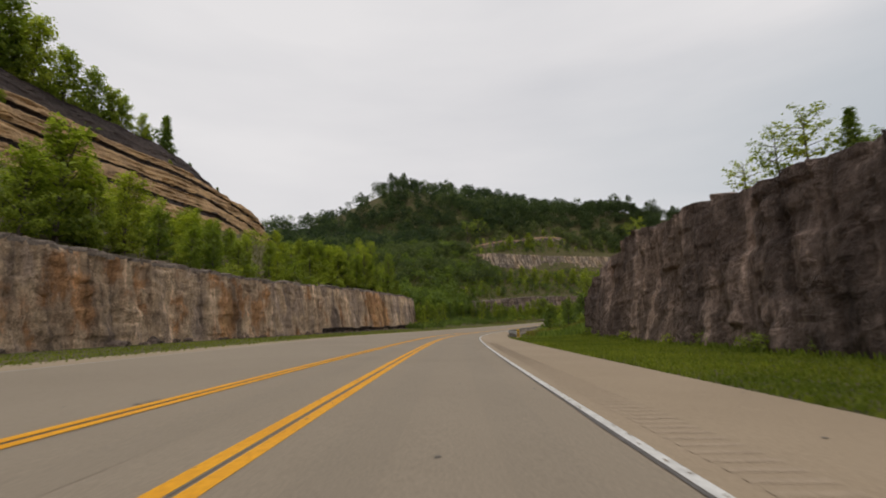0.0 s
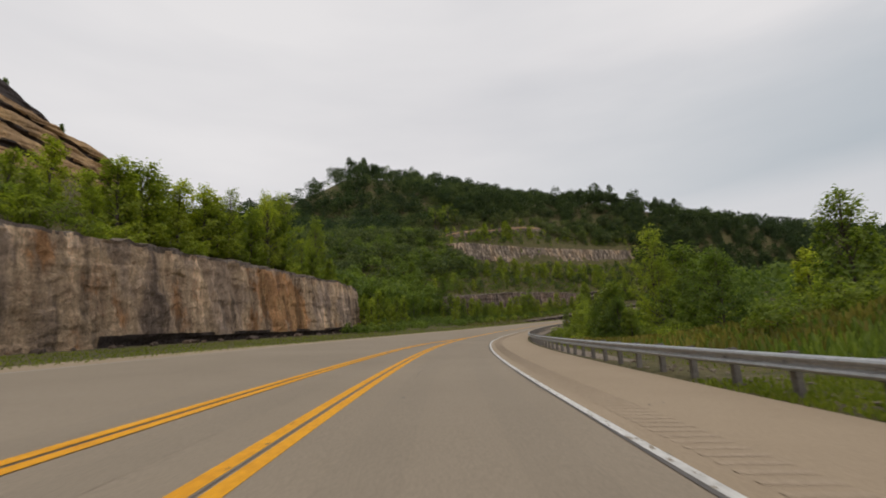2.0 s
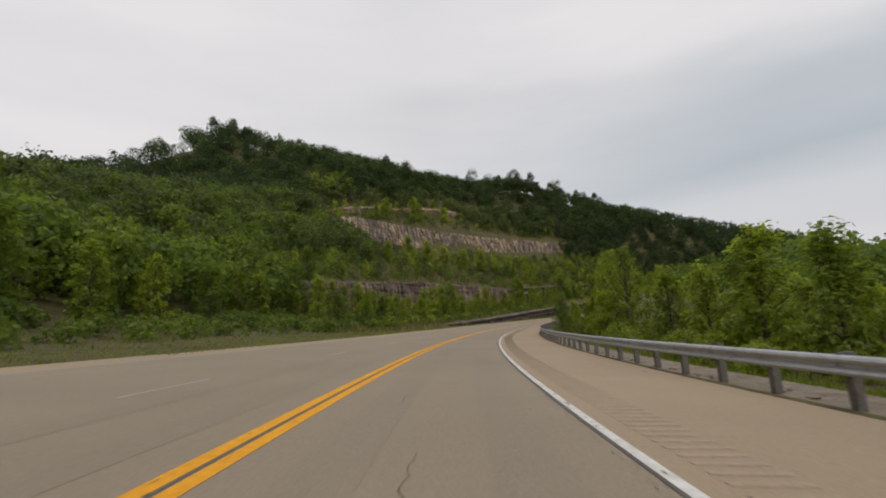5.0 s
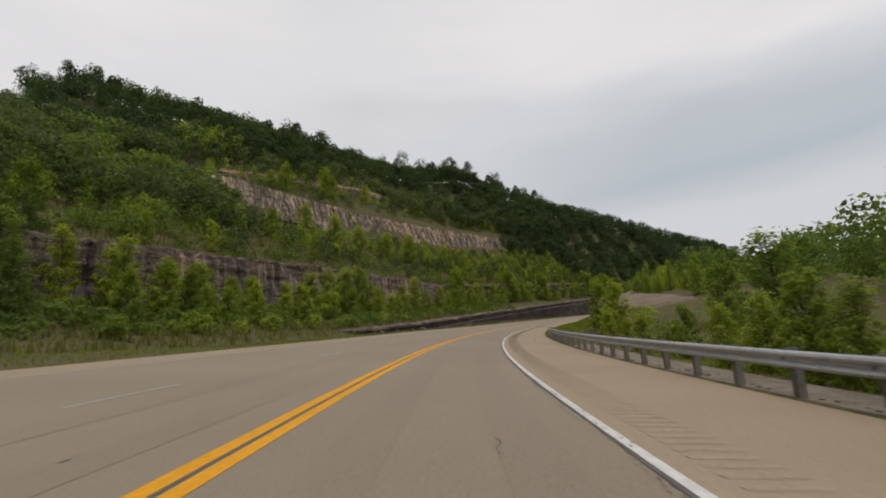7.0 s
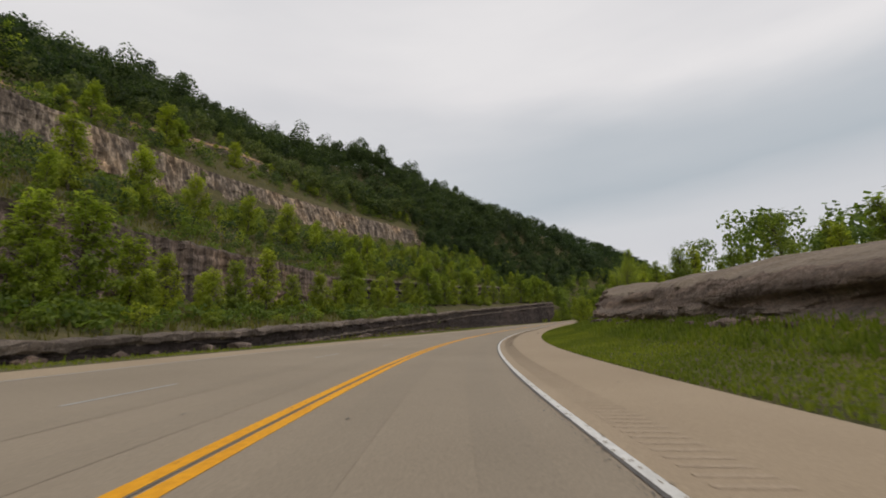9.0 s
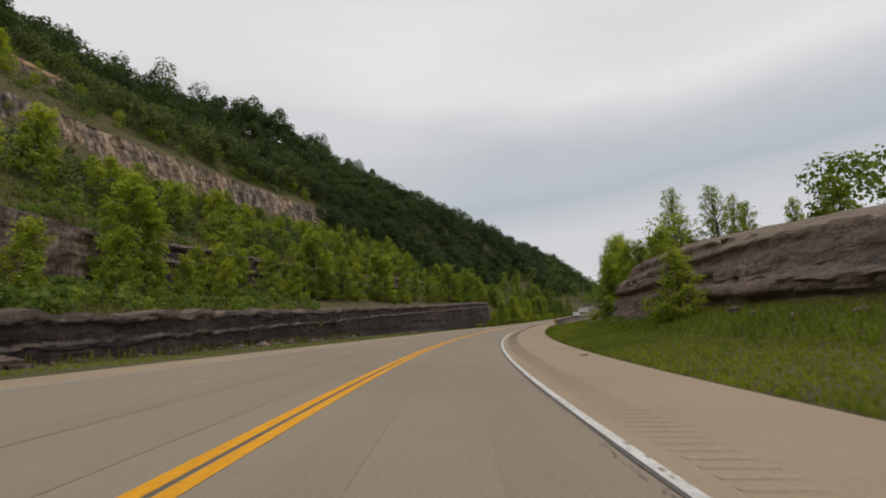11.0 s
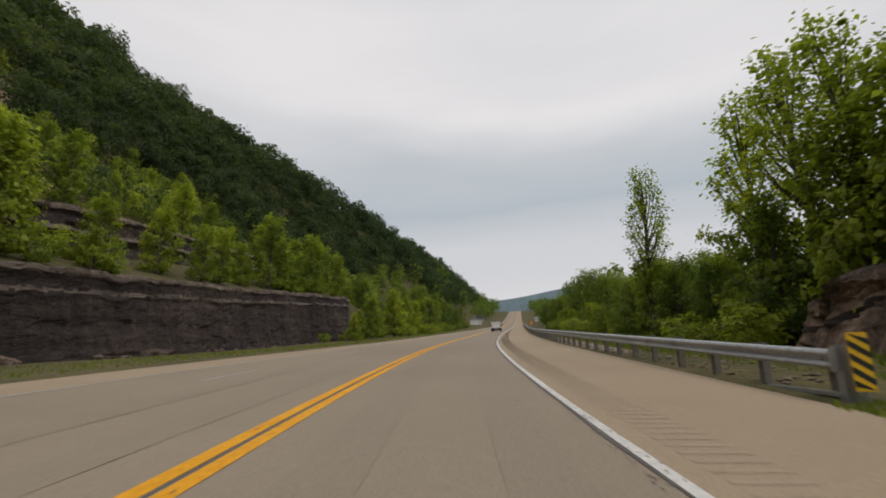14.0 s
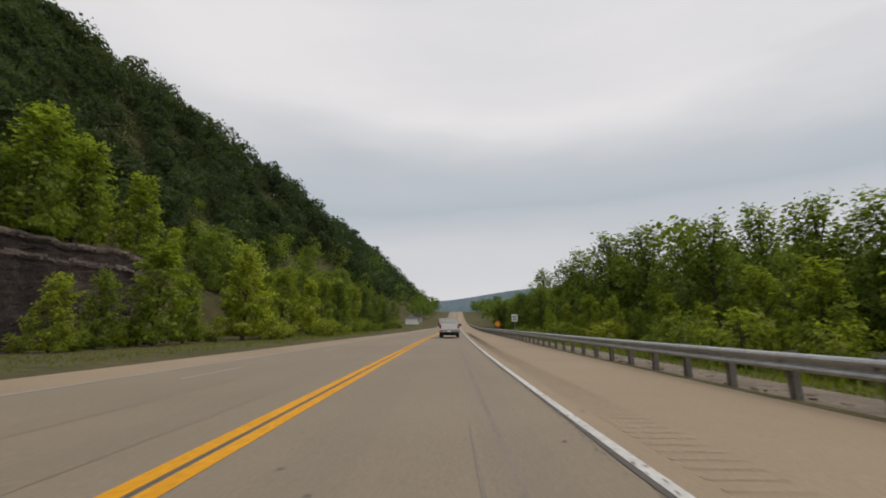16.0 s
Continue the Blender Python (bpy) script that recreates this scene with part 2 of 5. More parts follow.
def mottled(name, dark, light, scale=1.0, fine=20.0, rough=0.85, bump=0.3, distance=0.05, spec=0.3):
    """A plain surface with stains at one scale and grain at another."""
    m, n, l, b = material(name, rough, 0.0, spec)
    v = world_xyz(n, l)
    big, small = noise_node(n, l, scale, 5, 0.6, v), noise_node(n, l, fine, 3, 0.6, v)
    c = ramp(n, l, big.outputs["Fac"], [(0.3, dark), (0.7, light)])
    c = mix(n, l, 0.35, c, ramp(n, l, small.outputs["Fac"], [(0.3, tuple(x * 0.6 for x in dark)), (0.7, tuple(min(1, x * 1.25) for x in light))]))
    l.new(c, b.inputs["Base Color"])
    relief(n, l, b, small.outputs["Fac"], bump, distance)
    return m


def rock_material(name, stops, strata, stain, stripe=0.6, lean=0.12, patch=0.11, bands=1.6, bedding=0.65, joints=(0.3, 0.3, 1.5), columns=1.0):
    """Cut rock: patches of colour, beds by height, slanting stains down the face, cracks and grain."""
    m, n, l, b = material(name, 0.9, 0.0, 0.2)
    flat = noise_node(n, l, 0.9, 7, 0.65, world_xyz(n, l, (0.22, 0.22, bands)))
    slant = n.new("ShaderNodeMapping")
    slant.inputs["Rotation"].default_value, slant.inputs["Scale"].default_value = (lean, lean, 0), (0.75 * columns, 0.75 * columns, 0.07 * columns)
    g0 = n.new("ShaderNodeNewGeometry")
    l.new(g0.outputs["Position"], slant.inputs["Vector"])
    tall = noise_node(n, l, 1.0, 6, 0.68, slant.outputs["Vector"])
    wide = noise_node(n, l, patch, 6, 0.66, world_xyz(n, l, (1, 1, 0.5)))
    grain = noise_node(n, l, 5.0, 7, 0.7, world_xyz(n, l))
    crack = n.new("ShaderNodeTexVoronoi")
    crack.feature = "DISTANCE_TO_EDGE"
    crack.inputs["Scale"].default_value = 0.8
    warp = n.new("ShaderNodeVectorMath")
    warp.operation = "ADD"
    l.new(world_xyz(n, l, joints), warp.inputs[0])
    l.new(noise_node(n, l, 0.9, 6, 0.72, world_xyz(n, l)).outputs["Color"], warp.inputs[1])
    l.new(warp.outputs["Vector"], crack.inputs["Vector"])
    c = ramp(n, l, wide.outputs["Fac"], stops)
    c = mix(n, l, bedding, c, ramp(n, l, flat.outputs["Fac"], strata), "MULTIPLY")
    c = mix(n, l, stripe, c, ramp(n, l, tall.outputs["Fac"], stain), "MULTIPLY")
    thin = n.new("ShaderNodeMapping")
    thin.inputs["Rotation"].default_value, thin.inputs["Scale"].default_value = (lean, lean, 0), (2.6 * columns, 2.6 * columns, 0.16 * columns)
    l.new(g0.outputs["Position"], thin.inputs["Vector"])
    drip = noise_node(n, l, 1.0, 5, 0.7, thin.outputs["Vector"])
    c = mix(n, l, stripe * 0.55, c, ramp(n, l, drip.outputs["Fac"], [(0.36, (0.5, 0.48, 0.47)), (0.5, (0.95, 0.94, 0.93)), (0.6, (1.25, 1.24, 1.22)), (0.68, (2.1, 2.1, 2.05))]), "MULTIPLY")
    c = mix(n, l, 0.7, c, ramp(n, l, grain.outputs["Fac"], [(0.3, (0.45, 0.45, 0.46)), (0.62, (1.2, 1.18, 1.15))]), "MULTIPLY")
    c = mix(n, l, 0.4, c, ramp(n, l, crack.outputs["Distance"], [(0.0, (0.25, 0.24, 0.24)), (0.02, (1, 1, 1))]), "MULTIPLY")
    l.new(c, b.inputs["Base Color"])
    high = n.new("ShaderNodeMath")
    high.operation = "MULTIPLY"
    l.new(grain.outputs["Fac"], high.inputs[0])
    l.new(ramp(n, l, crack.outputs["Distance"], [(0.0, (0.55, 0.55, 0.55)), (0.05, (1, 1, 1))]), high.inputs[1])
    relief(n, l, b, high.outputs["Value"], 1.0, 0.35)
    return m


def leaf_material(name, dark, light, through_light):
    m, n, l, b = material(name, 0.55, 0.0, 0.25)
    g, o = n.new("ShaderNodeNewGeometry"), n.new("ShaderNodeObjectInfo")
    c = ramp(n, l, g.outputs["Random Per Island"], [(0.0, dark), (1.0, light)])
    tint = ramp(n, l, o.outputs["Random"], [(0.0, (0.75, 0.8, 0.8)), (1.0, (1.2, 1.12, 0.95))])
    c = mix(n, l, 1.0, c, tint, "MULTIPLY")
    slow = noise_node(n, l, 0.16, 2, 0.5, world_xyz(n, l))
    c = mix(n, l, 0.8, c, ramp(n, l, slow.outputs["Fac"], [(0.3, (0.6, 0.66, 0.7)), (0.7, (1.3, 1.25, 1.05))]), "MULTIPLY")
    l.new(c, b.inputs["Base Color"])
    tr, add = n.new("ShaderNodeBsdfTranslucent"), n.new("ShaderNodeMixShader")
    l.new(mix(n, l, 1.0, c, through_light, "MULTIPLY"), tr.inputs["Color"])
    add.inputs["Fac"].default_value = 0.56
    l.new(b.outputs["BSDF"], add.inputs[1])
    l.new(tr.outputs["BSDF"], add.inputs[2])
    l.new(add.outputs["Shader"], n["Material Output"].inputs["Surface"])
    return m


CONCRETE = mottled("worn_concrete_road", (0.250, 0.202, 0.146), (0.320, 0.260, 0.190), 0.12, 30.0, 0.8, 0.15, 0.01)
SHOULDER = mottled("tan_concrete_shoulder", (0.315, 0.238, 0.158), (0.390, 0.30, 0.203), 0.2, 30.0, 0.85, 0.15, 0.01)
YELLOW = mottled("worn_yellow_paint", (0.72, 0.30, 0.006), (0.85, 0.39, 0.008), 0.8, 12.0, 0.7, 0.2, 0.005)
WHITE = mottled("worn_white_paint", (0.52, 0.50, 0.46), (0.74, 0.72, 0.68), 0.8, 10.0, 0.7, 0.2, 0.005)
FADED = mottled("faded_white_paint", (0.32, 0.30, 0.27), (0.42, 0.40, 0.37), 0.8, 10.0, 0.75, 0.2, 0.005)
TAR = mottled("dark_open_joint", (0.07, 0.062, 0.055), (0.14, 0.125, 0.11), 2.0, 20.0, 0.6, 0.2, 0.005)
EARTH = mottled("grassy_hillside_earth", (0.05, 0.058, 0.018), (0.145, 0.115, 0.05), 0.35, 2.2, 0.95, 0.9, 0.3)
ROCK_TAN = rock_material("tan_cut_sandstone", [(0.34, (0.29, 0.235, 0.205)), (0.44, (0.47, 0.365, 0.29)), (0.5, (0.62, 0.475, 0.335)), (0.54, (0.52, 0.38, 0.27)), (0.58, (0.55, 0.31, 0.16)), (0.66, (0.56, 0.36, 0.19)), (0.72, (0.5, 0.4, 0.29))],
                         [(0.33, (0.35, 0.31, 0.29)), (0.47, (0.95, 0.92, 0.88)), (0.7, (1.2, 1.17, 1.12))], [(0.38, (0.32, 0.3, 0.3)), (0.48, (0.88, 0.83, 0.78)), (0.57, (1.12, 1.07, 1.0)), (0.66, (2.0, 1.92, 1.8))], 0.8, 0.28, 0.11, 1.2, 0.3, (0.4, 0.4, 0.55), 0.5)
ROCK_DARK = rock_material("dark_blasted_rock", [(0.34, (0.115, 0.09, 0.08)), (0.5, (0.175, 0.134, 0.116)), (0.68, (0.25, 0.188, 0.15))],
                          [(0.33, (0.45, 0.43, 0.43)), (0.5, (1, 0.97, 0.95)), (0.68, (1.7, 1.62, 1.55))], [(0.36, (0.35, 0.33, 0.33)), (0.52, (0.95, 0.92, 0.9)), (0.6, (2.2, 2.15, 2.1)), (0.68, (3.2, 3.1, 3.0))], 0.85, -0.25, 0.1, 1.3, 0.25, (0.45, 0.45, 0.5), 0.6)
ROCK_SHALE = rock_material("bedded_dark_shale", [(0.34, (0.055, 0.044, 0.042)), (0.5, (0.08, 0.064, 0.06)), (0.68, (0.12, 0.094, 0.082))],
                           [(0.36, (0.5, 0.48, 0.48)), (0.5, (0.9, 0.87, 0.85)), (0.66, (1.5, 1.42, 1.35))], [(0.36, (0.6, 0.58, 0.58)), (0.6, (1.25, 1.2, 1.15))], 0.5, 0.0, 0.11, 1.4, 0.5)
ROCK_BROWN = rock_material("brown_grey_cut_rock", [(0.34, (0.14, 0.115, 0.105)), (0.5, (0.215, 0.17, 0.145)), (0.68, (0.30, 0.22, 0.165))],
                           [(0.33, (0.4, 0.37, 0.36)), (0.5, (1, 0.97, 0.95))], [(0.36, (0.3, 0.28, 0.28)), (0.5, (0.9, 0.87, 0.84)), (0.64, (2.1, 2.0, 1.9))], 0.9, 0.1, 0.1, 1.2, 0.4)
ROCK_BANK = rock_material("brown_crumbling_bank", [(0.34, (0.2, 0.158, 0.132)), (0.5, (0.27, 0.212, 0.175)), (0.68, (0.35, 0.27, 0.215))],
                          [(0.36, (0.35, 0.33, 0.32)), (0.5, (0.95, 0.92, 0.9)), (0.66, (1.5, 1.42, 1.35))], [(0.36, (0.75, 0.72, 0.7)), (0.6, (1.1, 1.08, 1.05))], 0.3, 0.0, 0.11, 2.0, 0.6)
ROCK_ORANGE = rock_material("orange_banded_sandstone", [(0.32, (0.38, 0.26, 0.16)), (0.5, (0.56, 0.38, 0.21)), (0.68, (0.62, 0.42, 0.21))],
                            [(0.36, (0.3, 0.27, 0.25)), (0.45, (0.85, 0.8, 0.76)), (0.6, (1.15, 1.1, 1.05))], [(0.36, (0.6, 0.57, 0.55)), (0.6, (1.05, 1.05, 1.03))], 0.5, 0.0, 0.11, 0.5)
ROCK_PALE = rock_material("pale_streaked_rock", [(0.34, (0.17, 0.145, 0.125)), (0.5, (0.25, 0.205, 0.165)), (0.68, (0.38, 0.27, 0.17))],
                          [(0.33, (0.4, 0.37, 0.36)), (0.5, (1, 0.97, 0.95))], [(0.36, (0.3, 0.28, 0.28)), (0.5, (0.9, 0.87, 0.84)), (0.62, (2.3, 2.25, 2.15))], 0.95, 0.2, 0.08, 1.2, 0.25)
ROCK_LIP = rock_material("pale_weathered_stone_bed", [(0.34, (0.17, 0.14, 0.12)), (0.5, (0.26, 0.215, 0.18)), (0.68, (0.36, 0.30, 0.25))],
                         [(0.36, (0.5, 0.47, 0.45)), (0.5, (0.95, 0.92, 0.9)), (0.66, (1.3, 1.25, 1.2))], [(0.36, (0.5, 0.48, 0.47)), (0.6, (1.15, 1.12, 1.1))], 0.5, 0.0, 0.2, 1.6, 0.4)
SOIL = mottled("dry_brown_soil", (0.15, 0.115, 0.085), (0.25, 0.2, 0.15), 0.5, 5.0, 0.95, 0.6, 0.1)
LEAF = leaf_material("bright_green_leaves", (0.158, 0.212, 0.03), (0.365, 0.415, 0.08), (1.4, 1.45, 0.75))
LEAF_DARK = leaf_material("dark_green_leaves", (0.034, 0.056, 0.026), (0.08, 0.112, 0.052), (1.3, 1.4, 0.8))
LEAF_DEEP = leaf_material("deep_green_leaves", (0.06, 0.086, 0.04), (0.155, 0.19, 0.085), (1.3, 1.4, 0.8))
LEAF_MID = leaf_material("mid_green_leaves", (0.092, 0.143, 0.03), (0.225, 0.285, 0.07), (1.4, 1.45, 0.75))
GRASS = leaf_material("roadside_grass", (0.12, 0.165, 0.022), (0.245, 0.28, 0.055), (1.3, 1.4, 0.7))
DRY_GRASS = leaf_material("rough_terrace_grass", (0.13, 0.125, 0.03), (0.26, 0.235, 0.075), (1.2, 1.25, 0.8))
BARK = mottled("grey_brown_bark", (0.07, 0.055, 0.045), (0.16, 0.13, 0.11), 2.0, 25.0, 0.9, 0.5, 0.03)
STEEL = mottled("galvanised_steel", (0.33, 0.34, 0.35), (0.47, 0.48, 0.49), 0.6, 8.0, 0.5, 0.1, 0.005, 0.5)
STEEL.node_tree.nodes["Principled BSDF"].inputs["Metallic"].default_value = 0.6
WOOD_POST = mottled("weathered_timber_post", (0.11, 0.1, 0.09), (0.22, 0.2, 0.18), 1.5, 14.0, 0.9, 0.4, 0.02)
GRAVEL = mottled("gravel_verge", (0.125, 0.095, 0.07), (0.31, 0.255, 0.195), 1.5, 14.0, 0.95, 0.8, 0.05)


# ---- mesh helpers ----
def mesh_object(name, verts, faces, mat, parent=None, smooth=False):
    me = bpy.data.meshes.new(name)
    me.from_pydata([tuple(v) for v in verts], [], [tuple(f) for f in faces])
    me.materials.append(mat)
    if smooth:
        me.shade_smooth()
    me.update()
    ob = new(name, me)
    ob.parent = parent
    return ob


def grid_faces(rows, cols):
    i = np.arange((rows - 1) * cols).reshape(rows - 1, cols)[:, :-1]
    return np.stack([i, i + 1, i + cols + 1, i + cols], -1).reshape(-1, 4)


def strip(name, s, lat0, lat1, mat, lift, parent=None):
    """A flat band along the road between two distances to the side (numbers or arrays over s)."""
    s = np.asarray(s, float)
    rows = [np.stack([*plan(s, np.broadcast_to(la, s.shape)), road_z(s, np.broadcast_to(la, s.shape)) + lift], -1) for la in (lat0, lat1)]
    v = np.stack(rows, 1).reshape(-1, 3)
    return mesh_object(name, v, grid_faces(len(s), 2)[:, ::-1], mat, parent)


# ---- ground, road ----
def edge_left(s):
    return np.interp(s, [r[0] for r in LEFT], [r[1][0][0] for r in LEFT])


def edge_right(s):
    return np.interp(s, [r[0] for r in RIGHT], [r[1][0][0] for r in RIGHT])


def build_ground():
    s = np.concatenate([np.arange(-90, 470, 2.5), np.arange(470, 980, 10.0)])
    left = np.concatenate([np.geomspace(900, 110, 26), np.arange(106, 50, -3.0), np.arange(50, 16, -0.8), np.arange(16, 11, -0.5)])
    right = np.concatenate([np.arange(5.5, 10, 0.5), np.arange(10, 26, 0.7), np.arange(27, 140, 5.0)])
    lat = np.concatenate([-left, right])
    S, A = np.meshgrid(s, lat, indexing="ij")
    x, y = plan(S, A)
    z = land(S, A)
    v = np.stack([x, y, z], -1).reshape(-1, 3)
    f = grid_faces(len(s), len(lat))[:, ::-1]
    # the band below the road lies a little under it
    v = v.reshape(len(s), len(lat), 3)
    under = (A > -edge_left(S)) & (A < edge_right(S))
    v[..., 2][under] -= 0.25
    return tagged(mesh_object("ground", v.reshape(-1, 3), f, EARTH, smooth=True), "green and brown hillside earth beside the road", "ground", kind="structure")


build_ground()
far = mesh_object("ground_plain", [(-4500, -4500, -9), (4500, -4500, -9), (4500, 4500, -9), (-4500, 4500, -9)], [(0, 1, 2, 3)], EARTH)
tagged(far, "distant green land to the horizon", "ground", kind="structure")
S_ROAD = np.concatenate([np.arange(-88, 480, 2.0), np.arange(480, 960, 5.0)])
road = tagged(strip("road", S_ROAD, -edge_left(S_ROAD) + 2.2, 1.88, CONCRETE, 0.0), "worn grey concrete highway lanes curving through the cut", "road", kind="structure")
tagged(strip("shoulder", S_ROAD, 1.88, edge_right(S_ROAD), SHOULDER, 0.0), "tan concrete shoulder beside the driving lane", "road shoulder", kind="structure")
tagged(strip("shoulder_far_side", S_ROAD, -edge_left(S_ROAD), -edge_left(S_ROAD) + 2.2, SHOULDER, 0.0), "narrow pale shoulder along the oncoming lanes", "road shoulder", kind="structure")
paint = lambda name, s, a, b, mat, label: tagged(strip(name, s, a, b, mat, 0.009 if mat.name.startswith(("dark_open", "hairline")) else 0.005), label, "road marking", kind="structure")  # noqa: E731
paint("edge_line", S_ROAD, 1.84, 1.97, WHITE, "worn white edge line beside the shoulder")
paint("yellow_line", S_ROAD, -2.055, -1.875, YELLOW, "solid yellow centre line")
paint("yellow_line", S_ROAD, -2.315, -2.135, YELLOW, "solid yellow centre line")
S_T = np.concatenate([np.arange(-88, 80, 2.0), np.arange(80, 114, 1.0)])
gap = np.interp(S_T, [-88, 5, 30, 80, 92, 100, 106, 112], [3.6, 2.75, 2.3, 1.95, 1.6, 0.95, 0.5, 0.2])
for inner, outer in ((-2.315, -2.135), (-2.055, -1.875)):
    tagged(strip("yellow_line", S_T, inner - gap, outer - gap, YELLOW, 0.012), "solid yellow line of the tapering median", "road marking", kind="structure")
paint("edge_line_far", S_ROAD, -edge_left(S_ROAD) + 2.1, -edge_left(S_ROAD) + 2.22, FADED, "faded white edge line of the oncoming lanes")
wob = 0.03 * smooth_noise(S_ROAD * 1.3, 0 * S_ROAD, 4)
paint("pavement_joint", S_ROAD, 1.78 + wob, 1.83, TAR, "crumbling dark joint between lane and shoulder")
paint("pavement_joint", S_ROAD, -2.103, -2.087, TAR, "thin dark joint between the yellow lines")
paint("pavement_joint", S_T[S_T < 97], (-2.103 - gap)[S_T < 97], (-2.087 - gap)[S_T < 97], TAR, "thin dark joint between the yellow lines")
for s0 in np.arange(134, 560, 12.2):
    paint("lane_dash", np.arange(s0, s0 + 3.2, 1.0), -5.94, -5.84, FADED, "faded white lane dash of the oncoming lanes")


# ---- rock faces ----
def rock_face(name, label, s0, s1, side, base, top_z, base_z, mat, seed, batter=0.12, ds=0.5, dz=0.4, rough=0.5, ribs=0.35, ends=6.0, beds=0.35, lip=((1.2, 0.1), (3.5, 0.0)),
              blocks=0.35, waves=1.2, courses=(), undercut=None, shelf=(), lean=0.22):
    """A cut rock wall along the road. base: distance to the side; top_z, base_z: heights (functions of s).
    courses: beds of another stone (depth below the top from, to, material); shelf: (depth, how far it stands out) pairs; undercut: (from s, to s, height, depth)."""
    s = np.arange(s0, s1 + ds, ds)
    hmax = max(top_z(s) - base_z(s))
    rows = max(6, int(hmax / dz))
    k = np.linspace(0, 1, rows)
    S, K = np.meshgrid(s, k, indexing="ij")
    zb, zt = base_z(S) - 0.6, top_z(S)
    zt = zt + 0.16 * smooth_noise(S * 0.35, 0 * S, seed + 60) + 0.13 * smooth_noise(S * 1.4, 0 * S, seed + 61) + 0.07 * np.sign(smooth_noise(S * 2.3, 0 * S, seed + 66))
    Z = zb + (zt - zb) * K
    D = base(S) + batter * (Z - zb)
    nz = np.zeros_like(S)
    for i in range(S.shape[0]):
        for j in range(S.shape[1]):
            p = Vector((S[i, j], Z[i, j], seed * 7.3))
            big = noise.noise(Vector((p.x * 0.13, p.y * 0.10, p.z)))
            sl = p.x + lean * p.y
            rib = noise.noise(Vector((sl * 0.45, p.y * 0.03, p.z + 3)))
            rib2 = noise.noise(Vector((sl * 1.3, p.y * 0.07, p.z + 5)))
            block = noise.cell(Vector((sl * 0.4 + 0.5 * big, p.y * 0.45 + 0.4 * big, p.z)))
            chip = noise.cell(Vector((sl * 1.1 + 0.6 * big, p.y * 0.9 + 0.5 * big, p.z + 2)))
            bed = noise.noise(Vector((p.x * 0.03, p.y * 1.2, p.z + 9)))
            fine = noise.noise(Vector((p.x * 1.9, p.y * 1.9, p.z)))
            nz[i, j] = waves * big + ribs * ((1 - abs(rib) * 2.2) + (0.5 - abs(rib2)) * 1.1) + blocks * (block + 0.6 * chip) + beds * (bed + 0.5 * math.tanh(8 * bed)) + 0.25 * fine
    D = D - rough * nz
    under = zt - Z
    if shelf:
        D = D - np.interp(under + 0.12 * smooth_noise(S * 0.9, 0 * S, seed + 62), [q[0] for q in shelf], [q[1] for q in shelf])
    if undercut:
        u0, u1, high, deep, _foot = undercut
        along = np.clip(np.minimum(S - u0, u1 - S) / 8, 0, 1)
        D = D + along * deep * np.clip((base_z(S) + high * (1 + 0.3 * smooth_noise(S * 0.4, 0 * S, seed + 63)) - Z) / 0.25, 0, 1)
    # ends fall back into the hill
    fade = np.clip(np.minimum(S - s0, s1 - S) / ends, 0, 1)
    D = D + (1 - np.sqrt(1 - (1 - fade) ** 2)) * 5.0 * (1 - fade > 0)
    # more rows lie back on the slope behind
    for back, up in lip:
        D = np.concatenate([D, D[:, rows - 1 : rows] + back], 1)
        S = np.concatenate([S, S[:, :1]], 1)
        zz = Z[:, rows - 1] + up
        if (back, up) == lip[-1]:
            zz = np.minimum(zz, land(s, side * D[:, -1]) - road_z(s, side * D[:, -1]) - 0.3)
        Z = np.concatenate([Z, zz[:, None]], 1)
    x, y = plan(S, side * D)
    v = np.stack([x, y, Z + road_z(S, side * D)], -1).reshape(-1, 3)
    f = grid_faces(S.shape[0], S.shape[1])
    # which bed each face lies in
    cols = S.shape[1]
    fs, fr = f[:, 0] // cols, f[:, 0] % cols
    depth = np.where(fr >= rows - 1, 0.0, top_z(s)[fs] - Z[fs, np.minimum(fr, rows - 1)])
    depth = depth + 0.14 * smooth_noise(s[fs] * 0.8, 0 * fs, seed + 64) + 0.10 * smooth_noise(s[fs] * 3.1, fr * 1.0, seed + 65)
    slot = np.zeros(len(f), np.int32)
    for i, (d0, d1, _m) in enumerate(courses):
        slot[(depth >= d0) & (depth < d1)] = i + 1
    if undercut:
        ms = s[fs]
        foot = (ms > undercut[0] + 3) & (ms < undercut[1] - 3) & (Z[fs, np.minimum(fr, rows - 1)] < base_z(ms) + undercut[2] * (1 + 0.3 * smooth_noise(ms * 0.4, 0 * ms, seed + 63)) + 0.1) & (fr < rows - 1)
        courses = (*courses, (0, 0, undercut[4]))
        slot[foot] = len(courses)
    if side > 0:
        f = f[:, ::-1]
    ob = mesh_object(name, v, f, mat)
    for _d0, _d1, m in courses:
        ob.data.materials.append(m)
    if courses:
        ob.data.polygons.foreach_set("material_index", slot)
    return tagged(ob, label, "rock face", kind="structure")


